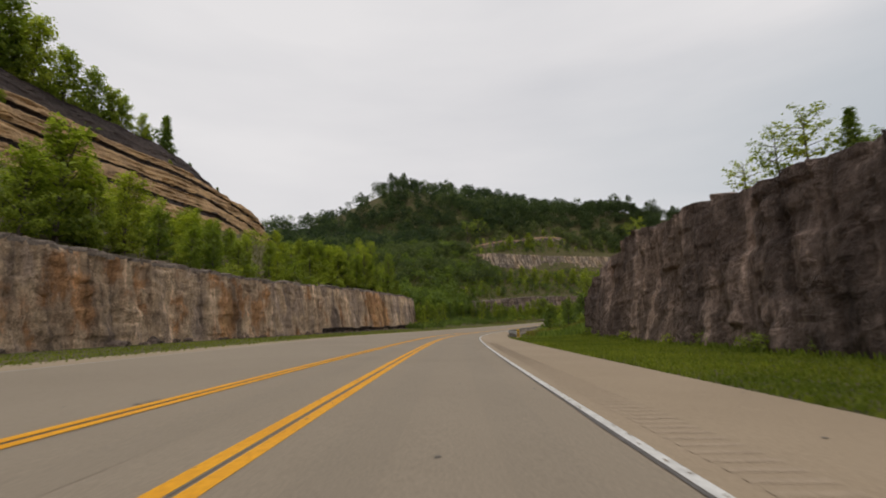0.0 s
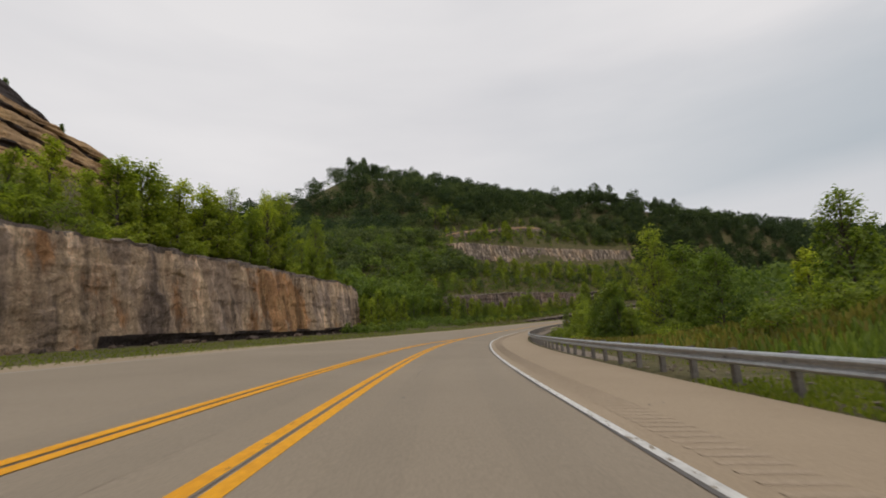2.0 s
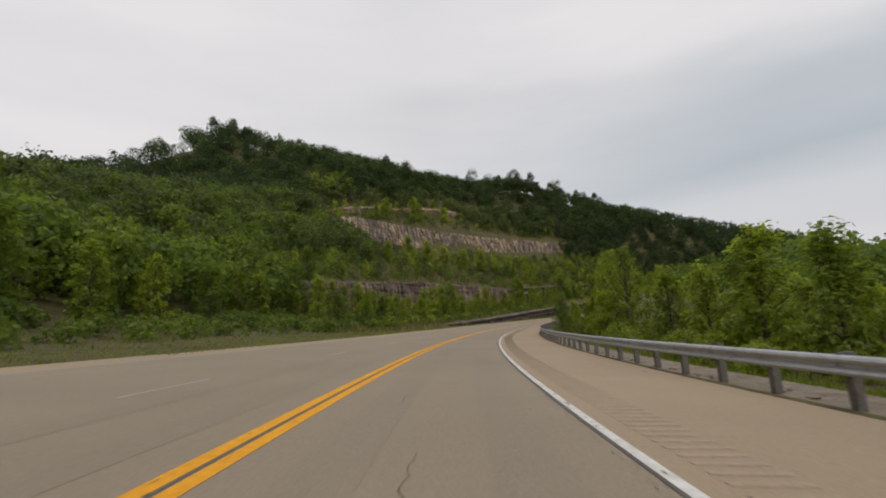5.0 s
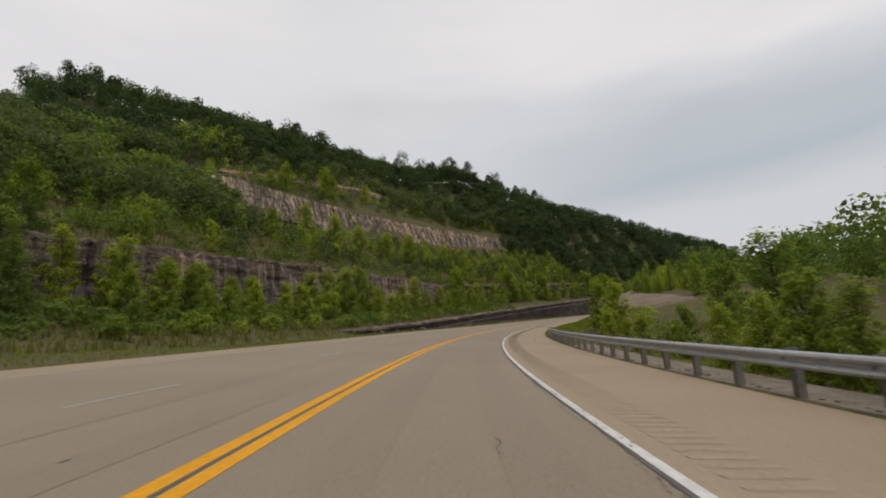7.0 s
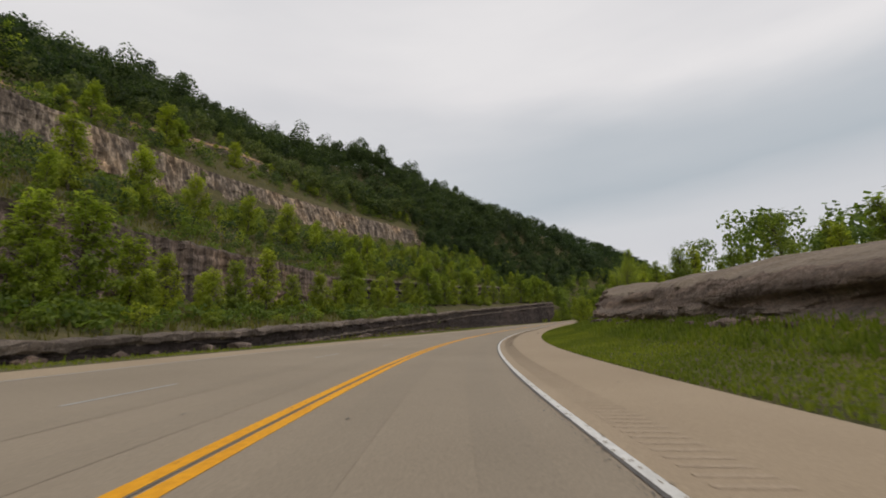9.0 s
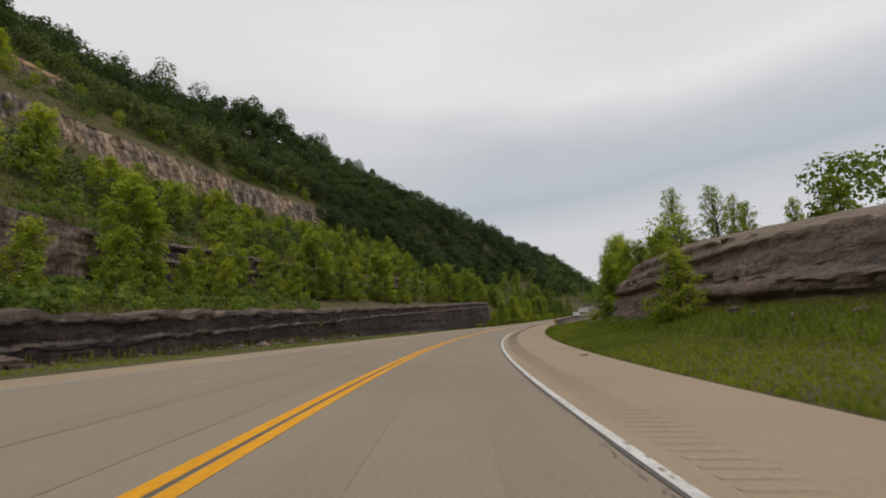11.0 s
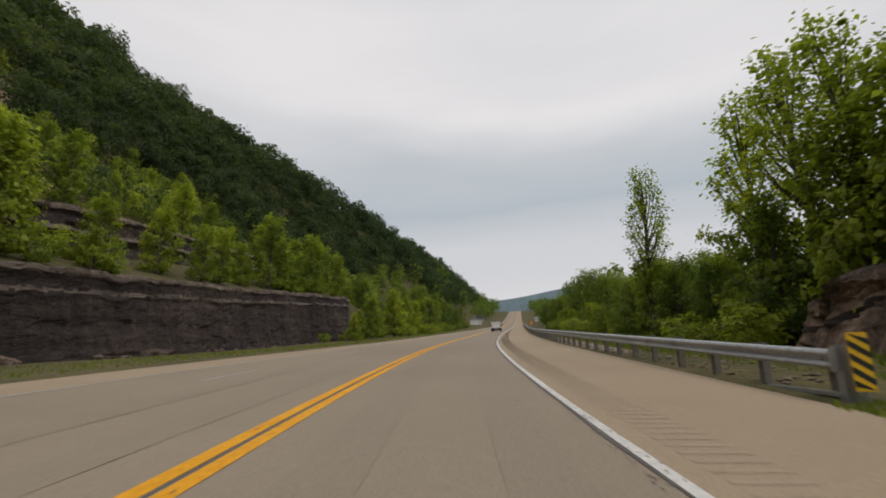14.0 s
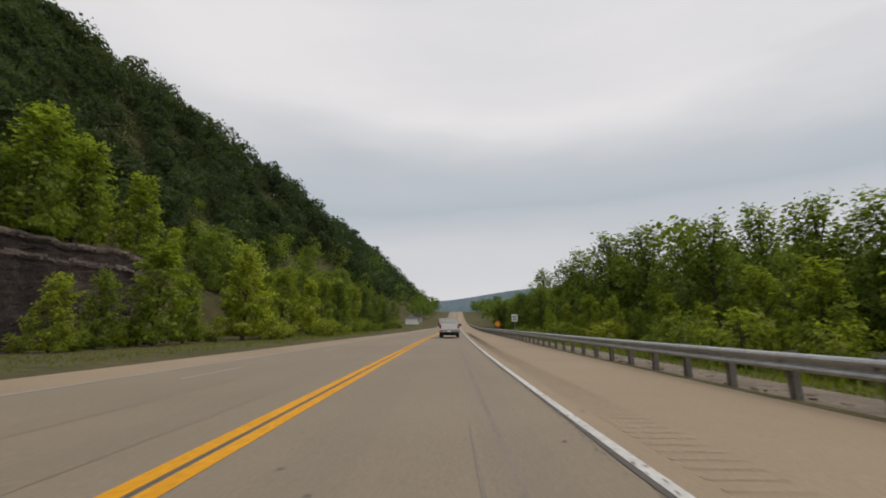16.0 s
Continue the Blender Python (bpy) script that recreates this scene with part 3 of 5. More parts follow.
curve = lambda xs, ys: (lambda s: np.interp(s, xs, ys))  # noqa: E731
rock_face("rock_wall_west", "tan and orange blasted sandstone wall with vertical stains", -60, 145, -1, curve([-60, 120, 145], [28.6, 28.8, 29.0]),
          curve([-60, 0, 30, 62, 90, 112, 132, 141, 145], [6.9, 7.1, 7.3, 7.6, 9.0, 9.6, 9.5, 8.8, 8.0]), curve([-60, 40, 100, 145], [-0.7, -0.5, -0.1, 0]), ROCK_TAN, 1, ds=0.33, dz=0.28, ribs=0.75, beds=0.08, blocks=0.3, waves=0.9, undercut=(82, 149, 0.6, 0.45, ROCK_SHALE), lean=0.3, courses=((-0.6, 0.5, ROCK_LIP),))
rock_face("rock_wall_east", "dark brown blasted rock wall above the grass verge", -50, 57, 1, curve([-50, 57], [13.2, 13.3]),
          curve([-50, 10, 20, 30, 37, 40, 42.5, 46, 50, 54, 57], [6.4, 6.9, 7.7, 8.4, 8.6, 8.2, 7.4, 6.9, 6.0, 4.2, 3.0]), curve([-50, 53], [0.1, 0.6]), ROCK_DARK, 2, ds=0.3, dz=0.25, ribs=0.8, beds=0.06, blocks=0.35, waves=1.0, batter=0.16, lean=-0.28, ends=4.0)
rock_face("rock_ledge_roadside", "low dark shale bank beside the oncoming lanes", 236, 440, -1, curve([236, 262, 300, 335, 400, 440], [19.4, 19.6, 21.6, 23.6, 29.0, 29.4]),
          curve([236, 262, 300, 335, 355, 383, 420, 432, 440], [0.3, 1.0, 2.5, 3.9, 5.0, 6.3, 7.6, 7.8, 7.2]), curve([236, 440], [-0.6, -0.7]), ROCK_SHALE, 3, ds=0.4, dz=0.2, ribs=0.12, beds=0.1, blocks=0.25, waves=0.8, batter=0.06, rough=0.45, shelf=((-0.5, 0.1), (0.0, 0.3), (0.4, 0.32), (0.6, 0.1), (1.5, 0.05), (1.6, 0.12), (1.85, 0.12), (1.95, 0.0), (4.0, 0.0), (7, 0.4)),
          courses=((-0.6, 0.5, ROCK_LIP), (1.5, 1.78, ROCK_LIP)))
rock_face("rock_ledge_lower", "grey-brown rock ledge above the trees", 205, 320, -1, curve([205, 320], [38.4, 38.6]),
          curve([205, 222, 262, 300, 320], [9.0, 10.4, 12.4, 12.6, 11.0]), curve([205, 262, 320], [2.6, 3.2, 5.5]), ROCK_BROWN, 4, ds=0.5, dz=0.3, ribs=0.6, beds=0.2, blocks=0.5, lean=0.15, courses=((-0.6, 0.4, ROCK_LIP),))
rock_face("rock_ledge_middle", "dark broken shale ledges behind the young trees", 318, 440, -1, curve([318, 335, 400, 440], [38.4, 38.8, 42.0, 42.2]),
          curve([318, 335, 400, 428, 440], [12.4, 13.0, 15.8, 15.4, 13.5]), curve([318, 335, 400, 440], [6.5, 7.2, 10.2, 10.2]), ROCK_SHALE, 10, ds=0.5, dz=0.25, ribs=0.15, beds=0.1, blocks=0.45, waves=1.2, batter=0.25, shelf=((-0.5, 0.6), (0.5, 0.7), (0.7, 0.1), (2.4, 0.0), (2.5, 0.8), (2.9, 0.8), (3.1, 0.2), (5, 0.6)),
          courses=((-0.6, 0.6, ROCK_LIP), (2.4, 2.9, ROCK_LIP)))
rock_face("rock_ledge_east", "low broken brown ledge under the roadside trees", 329, 365, 1, curve([329, 365], [12.2, 12.8]),
          curve([329, 334, 348, 358, 365], [2.8, 3.2, 3.3, 3.4, 1.2]), curve([329, 365], [0.5, 0.2]), ROCK_BROWN, 11, ds=0.3, dz=0.15, ribs=0.1, beds=0.8, blocks=0.5, waves=0.8, rough=0.6, batter=0.5, ends=4.0, courses=((-0.5, 0.35, ROCK_LIP), (1.2, 1.5, ROCK_SHALE)))
rock_face("rock_ledge_upper", "long pale rock ledge high on the hillside", 268, 456, -1, curve([268, 456], [79.5, 79.0]),
          curve([268, 276, 300, 380, 440, 456], [41, 42.6, 43.6, 46.4, 45, 42]), curve([268, 320, 400, 456], [33.5, 33.6, 38.5, 40]), ROCK_PALE, 5, batter=0.35, ds=0.6, dz=0.35, ribs=0.7, beds=0.1, lean=0.3)
over = lambda lat, up: (lambda s: land(s, lat) - road_z(s, lat) + up)  # noqa: E731
rock_face("rock_ledge_top", "thin dark and tan rock ledge below the ridge woods", 277, 352, -1, curve([277, 352], [99, 100]), over(-104.5, 1.4), over(-99, -0.4), ROCK_BROWN, 9, batter=0.5, ds=0.6, dz=0.4, beds=0.4, courses=((0.8, 1.6, ROCK_ORANGE),))
rock_face("rock_bank_east", "low brown weathered rock bank behind the grass verge", 226, 327, 1, curve([226, 330], [11.2, 11.4]),
          curve([226, 240, 262, 286, 296, 310, 320, 324, 327], [2.9, 3.7, 4.2, 4.8, 5.4, 6.5, 6.8, 6.6, 5.2]), curve([226, 330], [0.8, 0.8]), ROCK_BANK, 6, ends=3.5, ds=0.35, dz=0.13, batter=0.6, ribs=0.1, beds=0.75, blocks=0.3, waves=0.7, rough=0.5, shelf=((-0.5, -0.3), (0.0, -0.2), (0.5, 0.0), (1.7, 0.1), (1.8, 0.22), (2.2, 0.22), (2.3, 0.0), (4, 0.1)),
          courses=((-0.5, 0.35, SOIL), (1.75, 2.1, ROCK_LIP)), lip=((0.8, 0.25), (2.2, 0.6), (4.5, 0.9), (7.5, 0.9), (9.0, 0.0)))
rock_face("rock_cliff_upper", "orange and dark banded sandstone cliff high above the road", -60, 133, -1, curve([-60, 133], [74, 71]),
          curve([-60, 70, 111, 125, 133], [45, 45, 44, 38, 33]), curve([-60, 111, 133], [26, 26, 23]), ROCK_ORANGE, 7, batter=0.8, ds=0.8, dz=0.35, rough=0.8, ribs=0.2, beds=0.5, shelf=((-1, 0.3), (2.6, 0.6), (2.8, -0.7), (3.8, -0.7), (4.0, 0.5), (8.0, 0.4), (8.2, -0.6), (8.9, -0.6), (9.1, 0.4), (13.0, 0.3), (13.2, -0.7), (14.4, -0.7), (14.6, 0.4), (30, 0.4)),
          courses=((2.7, 3.9, ROCK_SHALE), (8.1, 9.0, ROCK_SHALE), (13.1, 14.5, ROCK_SHALE)))
rock_face("rock_cap_upper", "black shale cap band below the ridge trees", -60, 130, -1, curve([-60, 130], [88.3, 87.3]),
          curve([-60, 70, 118, 125, 130], [53.5, 53.5, 52, 46, 40]), curve([-60, 111, 130], [44, 43, 36]), ROCK_SHALE, 8, batter=0.8, ds=1.0, dz=0.6, rough=0.8, ribs=0.3)


# ---- shared builders ----
def quads(name, q, mat, parent=None):
    """One mesh out of many loose four-cornered faces, q: n x 4 x 3."""
    n = len(q)
    me = bpy.data.meshes.new(name)
    me.vertices.add(4 * n)
    me.loops.add(4 * n)
    me.polygons.add(n)
    me.vertices.foreach_set("co", np.ascontiguousarray(q, np.float32).ravel())
    me.loops.foreach_set("vertex_index", np.arange(4 * n, dtype=np.int32))
    me.polygons.foreach_set("loop_start", np.arange(0, 4 * n, 4, dtype=np.int32))
    me.materials.append(mat)
    me.update(calc_edges=True)
    ob = new(name, me)
    ob.parent = parent
    return ob


def leaf_quads(rng, at, size, up=0.5):
    """Kite-shaped leaves at the places given, facing mostly outwards and up."""
    n = len(at)
    nrm = rng.normal(size=(n, 3)) * 0.55
    nrm[:, 2] = np.abs(nrm[:, 2]) + up
    out = at - np.array([0, 0, 0.45 * at[:, 2].max()])
    nrm += 0.8 * out / np.maximum(np.linalg.norm(out, axis=1), 1e-6)[:, None]
    nrm /= np.linalg.norm(nrm, axis=1)[:, None]
    a = np.cross(nrm, rng.normal(size=(n, 3)))
    a /= np.linalg.norm(a, axis=1)[:, None]
    b = np.cross(nrm, a)
    l = (size * rng.uniform(0.6, 1.35, n))[:, None]
    w = l * rng.uniform(0.55, 0.85, n)[:, None]
    droop = nrm * l * 0.12
    return np.stack([at - a * l * 0.5, at - b * w * 0.5 + droop, at + a * l * 0.5, at + b * w * 0.5 + droop], 1)


def tube(path, radii, sides=6):
    """Vertices and faces of a tapered round limb along a path."""
    path = [Vector(p) for p in path]
    verts, faces = [], []
    for i, p in enumerate(path):
        d = (path[min(i + 1, len(path) - 1)] - path[max(i - 1, 0)]).normalized()
        u = d.cross(Vector((0.3, 1, 0.1))).normalized()
        w = d.cross(u)
        verts += [p + radii[i] * (math.cos(6.2832 * k / sides) * u + math.sin(6.2832 * k / sides) * w) for k in range(sides)]
    for i in range(len(path) - 1):
        for k in range(sides):
            a, b = i * sides + k, i * sides + (k + 1) % sides
            faces.append((a, b, b + sides, a + sides))
    faces.append(tuple(range(len(verts) - sides, len(verts))))
    return verts, faces


def tree_form(rng, height, width, low, shape, limbs):
    """The trunk's line and the tips of the limbs."""
    lean = rng.normal(0, 0.03, 2) * height
    trunk = [(lean[0] * k**2 + rng.normal(0, 0.012) * height * k, lean[1] * k**2 + rng.normal(0, 0.012) * height * k, height * k) for k in (0, 0.2, 0.45, 0.7, 0.93)]
    tips = []
    for i in range(limbs):
        k = low + (0.97 - low) * ((i + rng.uniform(0, 1)) / limbs)
        if shape == "cone":
            r = (1 - k) ** 0.75 * 1.05 + 0.06
        elif shape == "ovate":
            q = (k - low) / (1 - low)
            r = 1.45 * (q + 0.06) ** 0.35 * (1.02 - q) ** 0.72
        elif shape == "spire":
            r = (1 - k) * 0.9 + 0.03
        elif shape == "open":
            r = 0.35 + 0.65 * math.sin(3.14 * min(1, max(0, (k - low) / (1 - low)))) ** 0.6
        else:
            r = math.sqrt(max(0.04, 1 - ((k - 0.58) / 0.45) ** 2))
        r *= 0.5 * width * rng.uniform(0.65, 1.12)
        a = i * 2.4 + rng.uniform(-0.5, 0.5)
        x0 = np.interp(k * 0.86, [0, 0.2, 0.45, 0.7, 0.93], [p[0] for p in trunk])
        y0 = np.interp(k * 0.86, [0, 0.2, 0.45, 0.7, 0.93], [p[1] for p in trunk])
        rise = 0.74 if shape == "ovate" else 0.86
        tips.append(((x0, y0, height * max(0.05, k * rise - 0.04)), (x0 + r * math.cos(a), y0 + r * math.sin(a), height * k)))
    return trunk, tips


def crown_points(rng, tips, height, width, leaves, spread):
    per = max(3, leaves // len(tips))
    out = []
    for a, b in tips:
        a, b = np.array(a), np.array(b)
        k = rng.beta(3.0, 1.0, per)[:, None]
        reach = np.linalg.norm(b - a)
        g = rng.normal(size=(per, 3)) * np.array([1, 1, 0.7]) * (spread * (0.35 + 0.65 * (1 - abs(k - 0.7))) * max(0.25 * width, 0.5 * reach) )
        out.append(a + (b - a) * k + g)
    p = np.vstack(out)
    p[:, 2] = np.maximum(p[:, 2], 0.06 * height)
    return p


def make_tree(name, label, category, height, width, leaves, leaf, mat, seed, shape="cone", low=0.15, limbs=26, spread=0.32):
    """A tree: an empty at its foot with a trunk and limbs, and a crown of leaves."""
    rng = np.random.RandomState(seed)
    root = tagged(new(name), label, category)
    trunk, tips = tree_form(rng, height, width, low, shape, limbs)
    r = 0.018 * height + 0.02
    v, f = tube(trunk, [r, r * 0.8, r * 0.55, r * 0.32, r * 0.08])
    for a, b in tips:
        m = ((a[0] + b[0]) / 2, (a[1] + b[1]) / 2, (a[2] * 0.6 + b[2] * 0.4))
        v2, f2 = tube([a, m, b], [r * 0.3, r * 0.18, r * 0.04], 4)
        f += [tuple(i + len(v) for i in face) for face in f2]
        v += v2
    mesh_object("trunk", v, f, BARK, root)
    quads("crown", leaf_quads(rng, crown_points(rng, tips, height, width, leaves, spread), leaf), mat, root)
    return root


def scatter(rng, n, s0, s1, d0, d1, apart, taken):
    """Places on the land that keep a distance from each other."""
    out = []
    for _ in range(n * 12):
        s, d = rng.uniform(s0, s1), rng.uniform(d0, d1)
        if all((s - a) ** 2 + (d - b) ** 2 > apart**2 for a, b in taken):
            taken.append((s, d))
            out.append((s, d))
            if len(out) == n:
                break
    return out


PROTO = {}


def plant(kind, s, lat, height, rng, label="", group="", sink=0.1):
    """Sets a copy of one of the kind's trees on the ground, at the height given."""
    pick = PROTO[kind][rng.randint(len(PROTO[kind]))]
    x, y = plan(s, lat)
    k = height / pick["tall"]
    m = Matrix.Translation((float(x), float(y), float(land(s, lat)) - sink)) @ Matrix.Rotation(rng.uniform(0, 6.28), 4, "Z") @ Matrix.Diagonal((k * rng.uniform(0.9, 1.12), k * rng.uniform(0.9, 1.12), k, 1))
    if not pick["used"]:
        pick["used"], ob = True, pick["ob"]
        ob.matrix_basis = m
    else:
        z = pick["ob"].scale
        ob = copy_thing(pick["ob"], m @ Matrix.Diagonal((1 / z[0], 1 / z[1], 1 / z[2], 1)))
    return tagged(ob, label, group=group)


def breed(kind, count, **spec):
    PROTO[kind] = [dict(ob=make_tree(seed=spec["first"] + i, **{k: v for k, v in spec.items() if k != "first"}), used=False) for i in range(count)]
    for form in PROTO[kind]:
        crown = next(o for o in form["ob"].children if o.name.startswith("crown"))
        form["tall"] = 0.97 * max(v.co.z for v in crown.data.vertices)


breed("young", 6, first=10, name="young_tree", label="young broadleaf tree with bright green leaves", category="tree", height=7.0, width=4.2, leaves=3600, leaf=0.25, mat=LEAF, shape="ovate", low=0.05, limbs=26, spread=0.27)
breed("slim", 4, first=70, name="sapling", label="slender sapling with bright green leaves", category="tree", height=7.0, width=3.4, leaves=2600, leaf=0.25, mat=LEAF, shape="ovate", low=0.1, limbs=22, spread=0.26)
breed("mid", 5, first=20, name="broadleaf_tree", label="dense broadleaf tree with mid-green leaves", category="tree", height=9.0, width=5.8, leaves=4000, leaf=0.28, mat=LEAF_MID, shape="ovate", low=0.06, limbs=34, spread=0.25)
breed("tall", 3, first=30, name="tall_tree", label="tall poplar with open layered branches and green leaves", category="tree", height=14.0, width=6.4, leaves=4700, leaf=0.27, mat=LEAF, shape="ovate", low=0.1, limbs=34, spread=0.2)
breed("giant", 1, first=36, name="tall_tree", label="slender open poplar above the roadside woods", category="tree", height=15.0, width=4.6, leaves=3600, leaf=0.26, mat=LEAF, shape="ovate", low=0.3, limbs=34, spread=0.17)
breed("open", 3, first=40, name="sparse_tree", label="sparse sapling with thin branches and light green leaves", category="tree", height=4.5, width=3.8, leaves=900, leaf=0.2, mat=LEAF, shape="open", low=0.3, limbs=20, spread=0.2)
breed("conifer", 2, first=50, name="pine_tree", label="small dark green pine", category="tree", height=6.0, width=3.8, leaves=2200, leaf=0.28, mat=LEAF_MID, shape="spire", low=0.06, limbs=44, spread=0.22)
breed("shrub", 4, first=60, name="shrub", label="leafy green roadside shrub", category="shrub", height=2.4, width=3.0, leaves=900, leaf=0.24, mat=LEAF, shape="round", low=0.1, limbs=16, spread=0.34)

# ---- trees and shrubs, stretch by stretch ----
rng = np.random.RandomState(5)
ZONES = [
    # kind, count, s0, s1, d0, d1 (to the side; left minus), apart, low, high, words
    ("slim", 16, 70, 134, -46, -32.6, 3.2, 5.0, 8.0, "above the sandstone wall"),
    ("young", 12, 10, 70, -44, -32.6, 3.0, 5.0, 8.5, "above the sandstone wall"),
    ("shrub", 80, 10, 134, -46, -32.2, 2.0, 1.4, 3.4, "above the sandstone wall"),
    ("slim", 10, 20, 112, -90, -78, 4.0, 2.5, 5.0, "on a cliff ledge"),
    ("mid", 26, 50, 116, -106, -99.5, 3.0, 5.5, 9.0, "on the ridge above the cliff"),
    ("slim", 7, 117, 132, -106, -97.5, 2.6, 3.0, 4.5, "on the ridge above the cliff"),
    ("conifer", 3, 118, 131, -103, -97.5, 2.6, 4.0, 6.0, "on the ridge above the cliff"),
    ("mid", 28, 146, 216, -60, -34, 4.2, 6.0, 10.5, "in the hollow"),
    ("shrub", 16, 134, 152, -35, -25, 1.8, 1.2, 2.6, "beside the sandstone wall"),
    ("slim", 24, 138, 216, -50, -25, 3.4, 4.5, 8.0, "in the hollow"),
    ("young", 12, 206, 250, -36.5, -27, 4.2, 4.0, 6.8, "before the lower rock ledge"),
    ("mid", 3, 200, 240, -36, -29, 5.0, 6.0, 8.0, "before the lower rock ledge"),
    ("shrub", 40, 215, 335, -37, -25, 2.4, 0.8, 1.9, "before the lower rock ledge"),
    ("slim", 22, 214, 345, -66, -44, 5.0, 3.5, 6.0, "on the terraces of the cut"),
    ("young", 10, 318, 452, -37.5, -33, 3.8, 6.0, 9.0, "above the dark shale bank"),
    ("slim", 12, 330, 452, -62, -46, 4.4, 5.0, 8.0, "above the dark shale bank"),
    ("shrub", 40, 320, 452, -46, -33, 2.2, 1.2, 3.0, "above the dark shale bank"),
    ("mid", 16, 345, 460, -76, -48, 4.4, 4.5, 7.0, "on the steep slope"),
    ("shrub", 9, 414, 440, -27.5, -20, 2.0, 1.2, 2.6, "before the dark shale bank"),
    ("mid", 28, 447, 560, -36, -19, 3.4, 6.5, 10.5, "below the wooded slope"),
    ("shrub", 24, 440, 540, -24, -16, 2.2, 1.2, 2.8, "below the wooded slope"),
    ("shrub", 6, -10, 46, 15.8, 22, 2.0, 1.0, 2.0, "on the dark rock wall"),
    ("shrub", 9, 6, 50, 12.4, 13.6, 3.0, 0.5, 1.0, "at the dark rock's foot"),
    ("shrub", 46, 56, 222, 9.5, 20, 2.1, 0.9, 2.4, "behind the guardrail"),
    ("mid", 12, 96, 150, 22, 36, 4.0, 5.0, 8.0, "behind the guardrail"),
    ("slim", 26, 112, 200, 15, 30, 3.2, 3.5, 6.0, "behind the guardrail"),
    ("slim", 16, 232, 330, 21, 32, 3.4, 3.0, 5.5, "on the low rock bank"),
    ("tall", 2, 336, 348, 20, 25, 2.6, 6.8, 8.8, "beside the rock bank"),
    ("mid", 4, 352, 375, 20, 25, 2.6, 8.5, 11.0, "beside the rock bank"),
    ("young", 6, 346, 374, 19, 30, 3.0, 6.0, 9.0, "beside the rock bank"),
    ("mid", 10, 380, 398, 14.5, 20, 2.6, 5.5, 7.5, "at the edge of the woods"),
    ("mid", 20, 378, 440, 18, 25, 3.0, 7.0, 9.0, "in the roadside woods"),
    ("mid", 44, 440, 600, 17, 25, 3.2, 9.5, 11.5, "in the roadside woods"),
    ("young", 16, 362, 470, 13.5, 20, 3.0, 2.8, 5.5, "at the edge of the woods"),
    ("shrub", 34, 362, 500, 11.5, 17, 1.9, 1.0, 2.6, "at the edge of the woods"),
]
NAMES = {"young": "young bright green tree", "slim": "slender bright green sapling", "mid": "dense green broadleaf tree", "tall": "tall poplar with layered branches", "shrub": "leafy green shrub", "conifer": "small dark green pine"}
taken = {}


def stand(kind, words, lat, row):
    """Single trees of one row along the road."""
    for s, h in row:
        d = lat + rng.uniform(-0.5, 0.5)
        taken.setdefault("tree", []).append((s, d))
        plant(kind, s, d, h, rng, f"{NAMES[kind]} {words}", f"{kind} plants {words}")


# trees that stand out, row by row: (place along the road, height)
stand("young", "on the ridge above the cliff", -98.5, [(73.0, 18.5), (78.5, 20.0), (84.2, 19.0), (90.5, 16.5), (95.4, 15.4), (100.0, 13.0), (102.9, 12.5), (107.5, 9.5), (81.0, 15.0), (76.0, 15.5)])
stand("conifer", "on the ridge above the cliff", -98, [(113.9, 14.0), (121.5, 6.0)])
stand("young", "above the sandstone wall", -34.5, [(34.5, 8.0), (38.2, 11.4), (41.5, 8.4), (46.3, 9.2), (51.0, 6.6), (56.2, 6.0), (62.0, 6.4), (68.0, 5.6)])
stand("young", "above the sandstone wall", -36, [(93.5, 9.4), (96.7, 9.9), (99.2, 9.0), (102.2, 9.4), (105.8, 10.0), (108.5, 9.0), (116.0, 9.4), (122.4, 10.5)])
stand("tall", "above the sandstone wall", -35, [(110.6, 11.0), (119.0, 12.6), (124.0, 14.4), (133.4, 13.2)])
stand("tall", "above the sandstone wall", -41, [(126.5, 13.6), (138.2, 8.0), (141.0, 9.4)])
stand("young", "above the sandstone wall", -33.6, [(143.0, 4.6), (130.0, 6.2), (136.0, 5.4)])
# behind the guardrail round the bend
stand("tall", "behind the guardrail", 22.5, [(115.3, 16.0), (112.0, 11.5)])
stand("mid", "behind the guardrail", 26.5, [(116.4, 13.8), (110.1, 9.6), (122.0, 11.0)])
stand("mid", "behind the guardrail", 13.8, [(98.4, 6.4), (95.2, 4.6), (101.5, 5.4)])
stand("young", "behind the guardrail", 13.6, [(98.8, 6.6), (92.6, 3.2)])
stand("young", "behind the guardrail", 14.5, [(117.4, 5.2), (118.9, 4.0), (121.0, 3.9), (123.4, 4.6), (126.7, 4.7), (130.5, 5.0), (134.8, 5.8), (139.6, 5.2), (144.5, 6.2), (150.5, 7.4), (156.0, 6.0), (162.0, 6.4)])
stand("mid", "on the grassy slope", 16, [(79.5, 5.4)])
stand("tall", "behind the guardrail", 13.5, [(171.5, 9.2), (175.6, 9.6), (178.6, 9.3), (181.4, 9.0)])
stand("young", "behind the guardrail", 11.5, [(173.5, 5.2), (177.0, 4.8), (180.2, 4.4)])
stand("mid", "close behind the guardrail", 9.0, [(183.2, 5.1)])
stand("young", "close behind the guardrail", 9.6, [(187.0, 2.7), (188.4, 3.1), (191.6, 2.8), (193.4, 2.4), (197.8, 2.6), (203.2, 2.2), (207.5, 1.9), (211.3, 2.3), (213.6, 2.6)])
stand("mid", "behind the guardrail", 16, [(201.5, 7.0)])
stand("young", "behind the guardrail", 11, [(220.6, 4.7), (215.1, 4.4), (217.6, 3.6)])
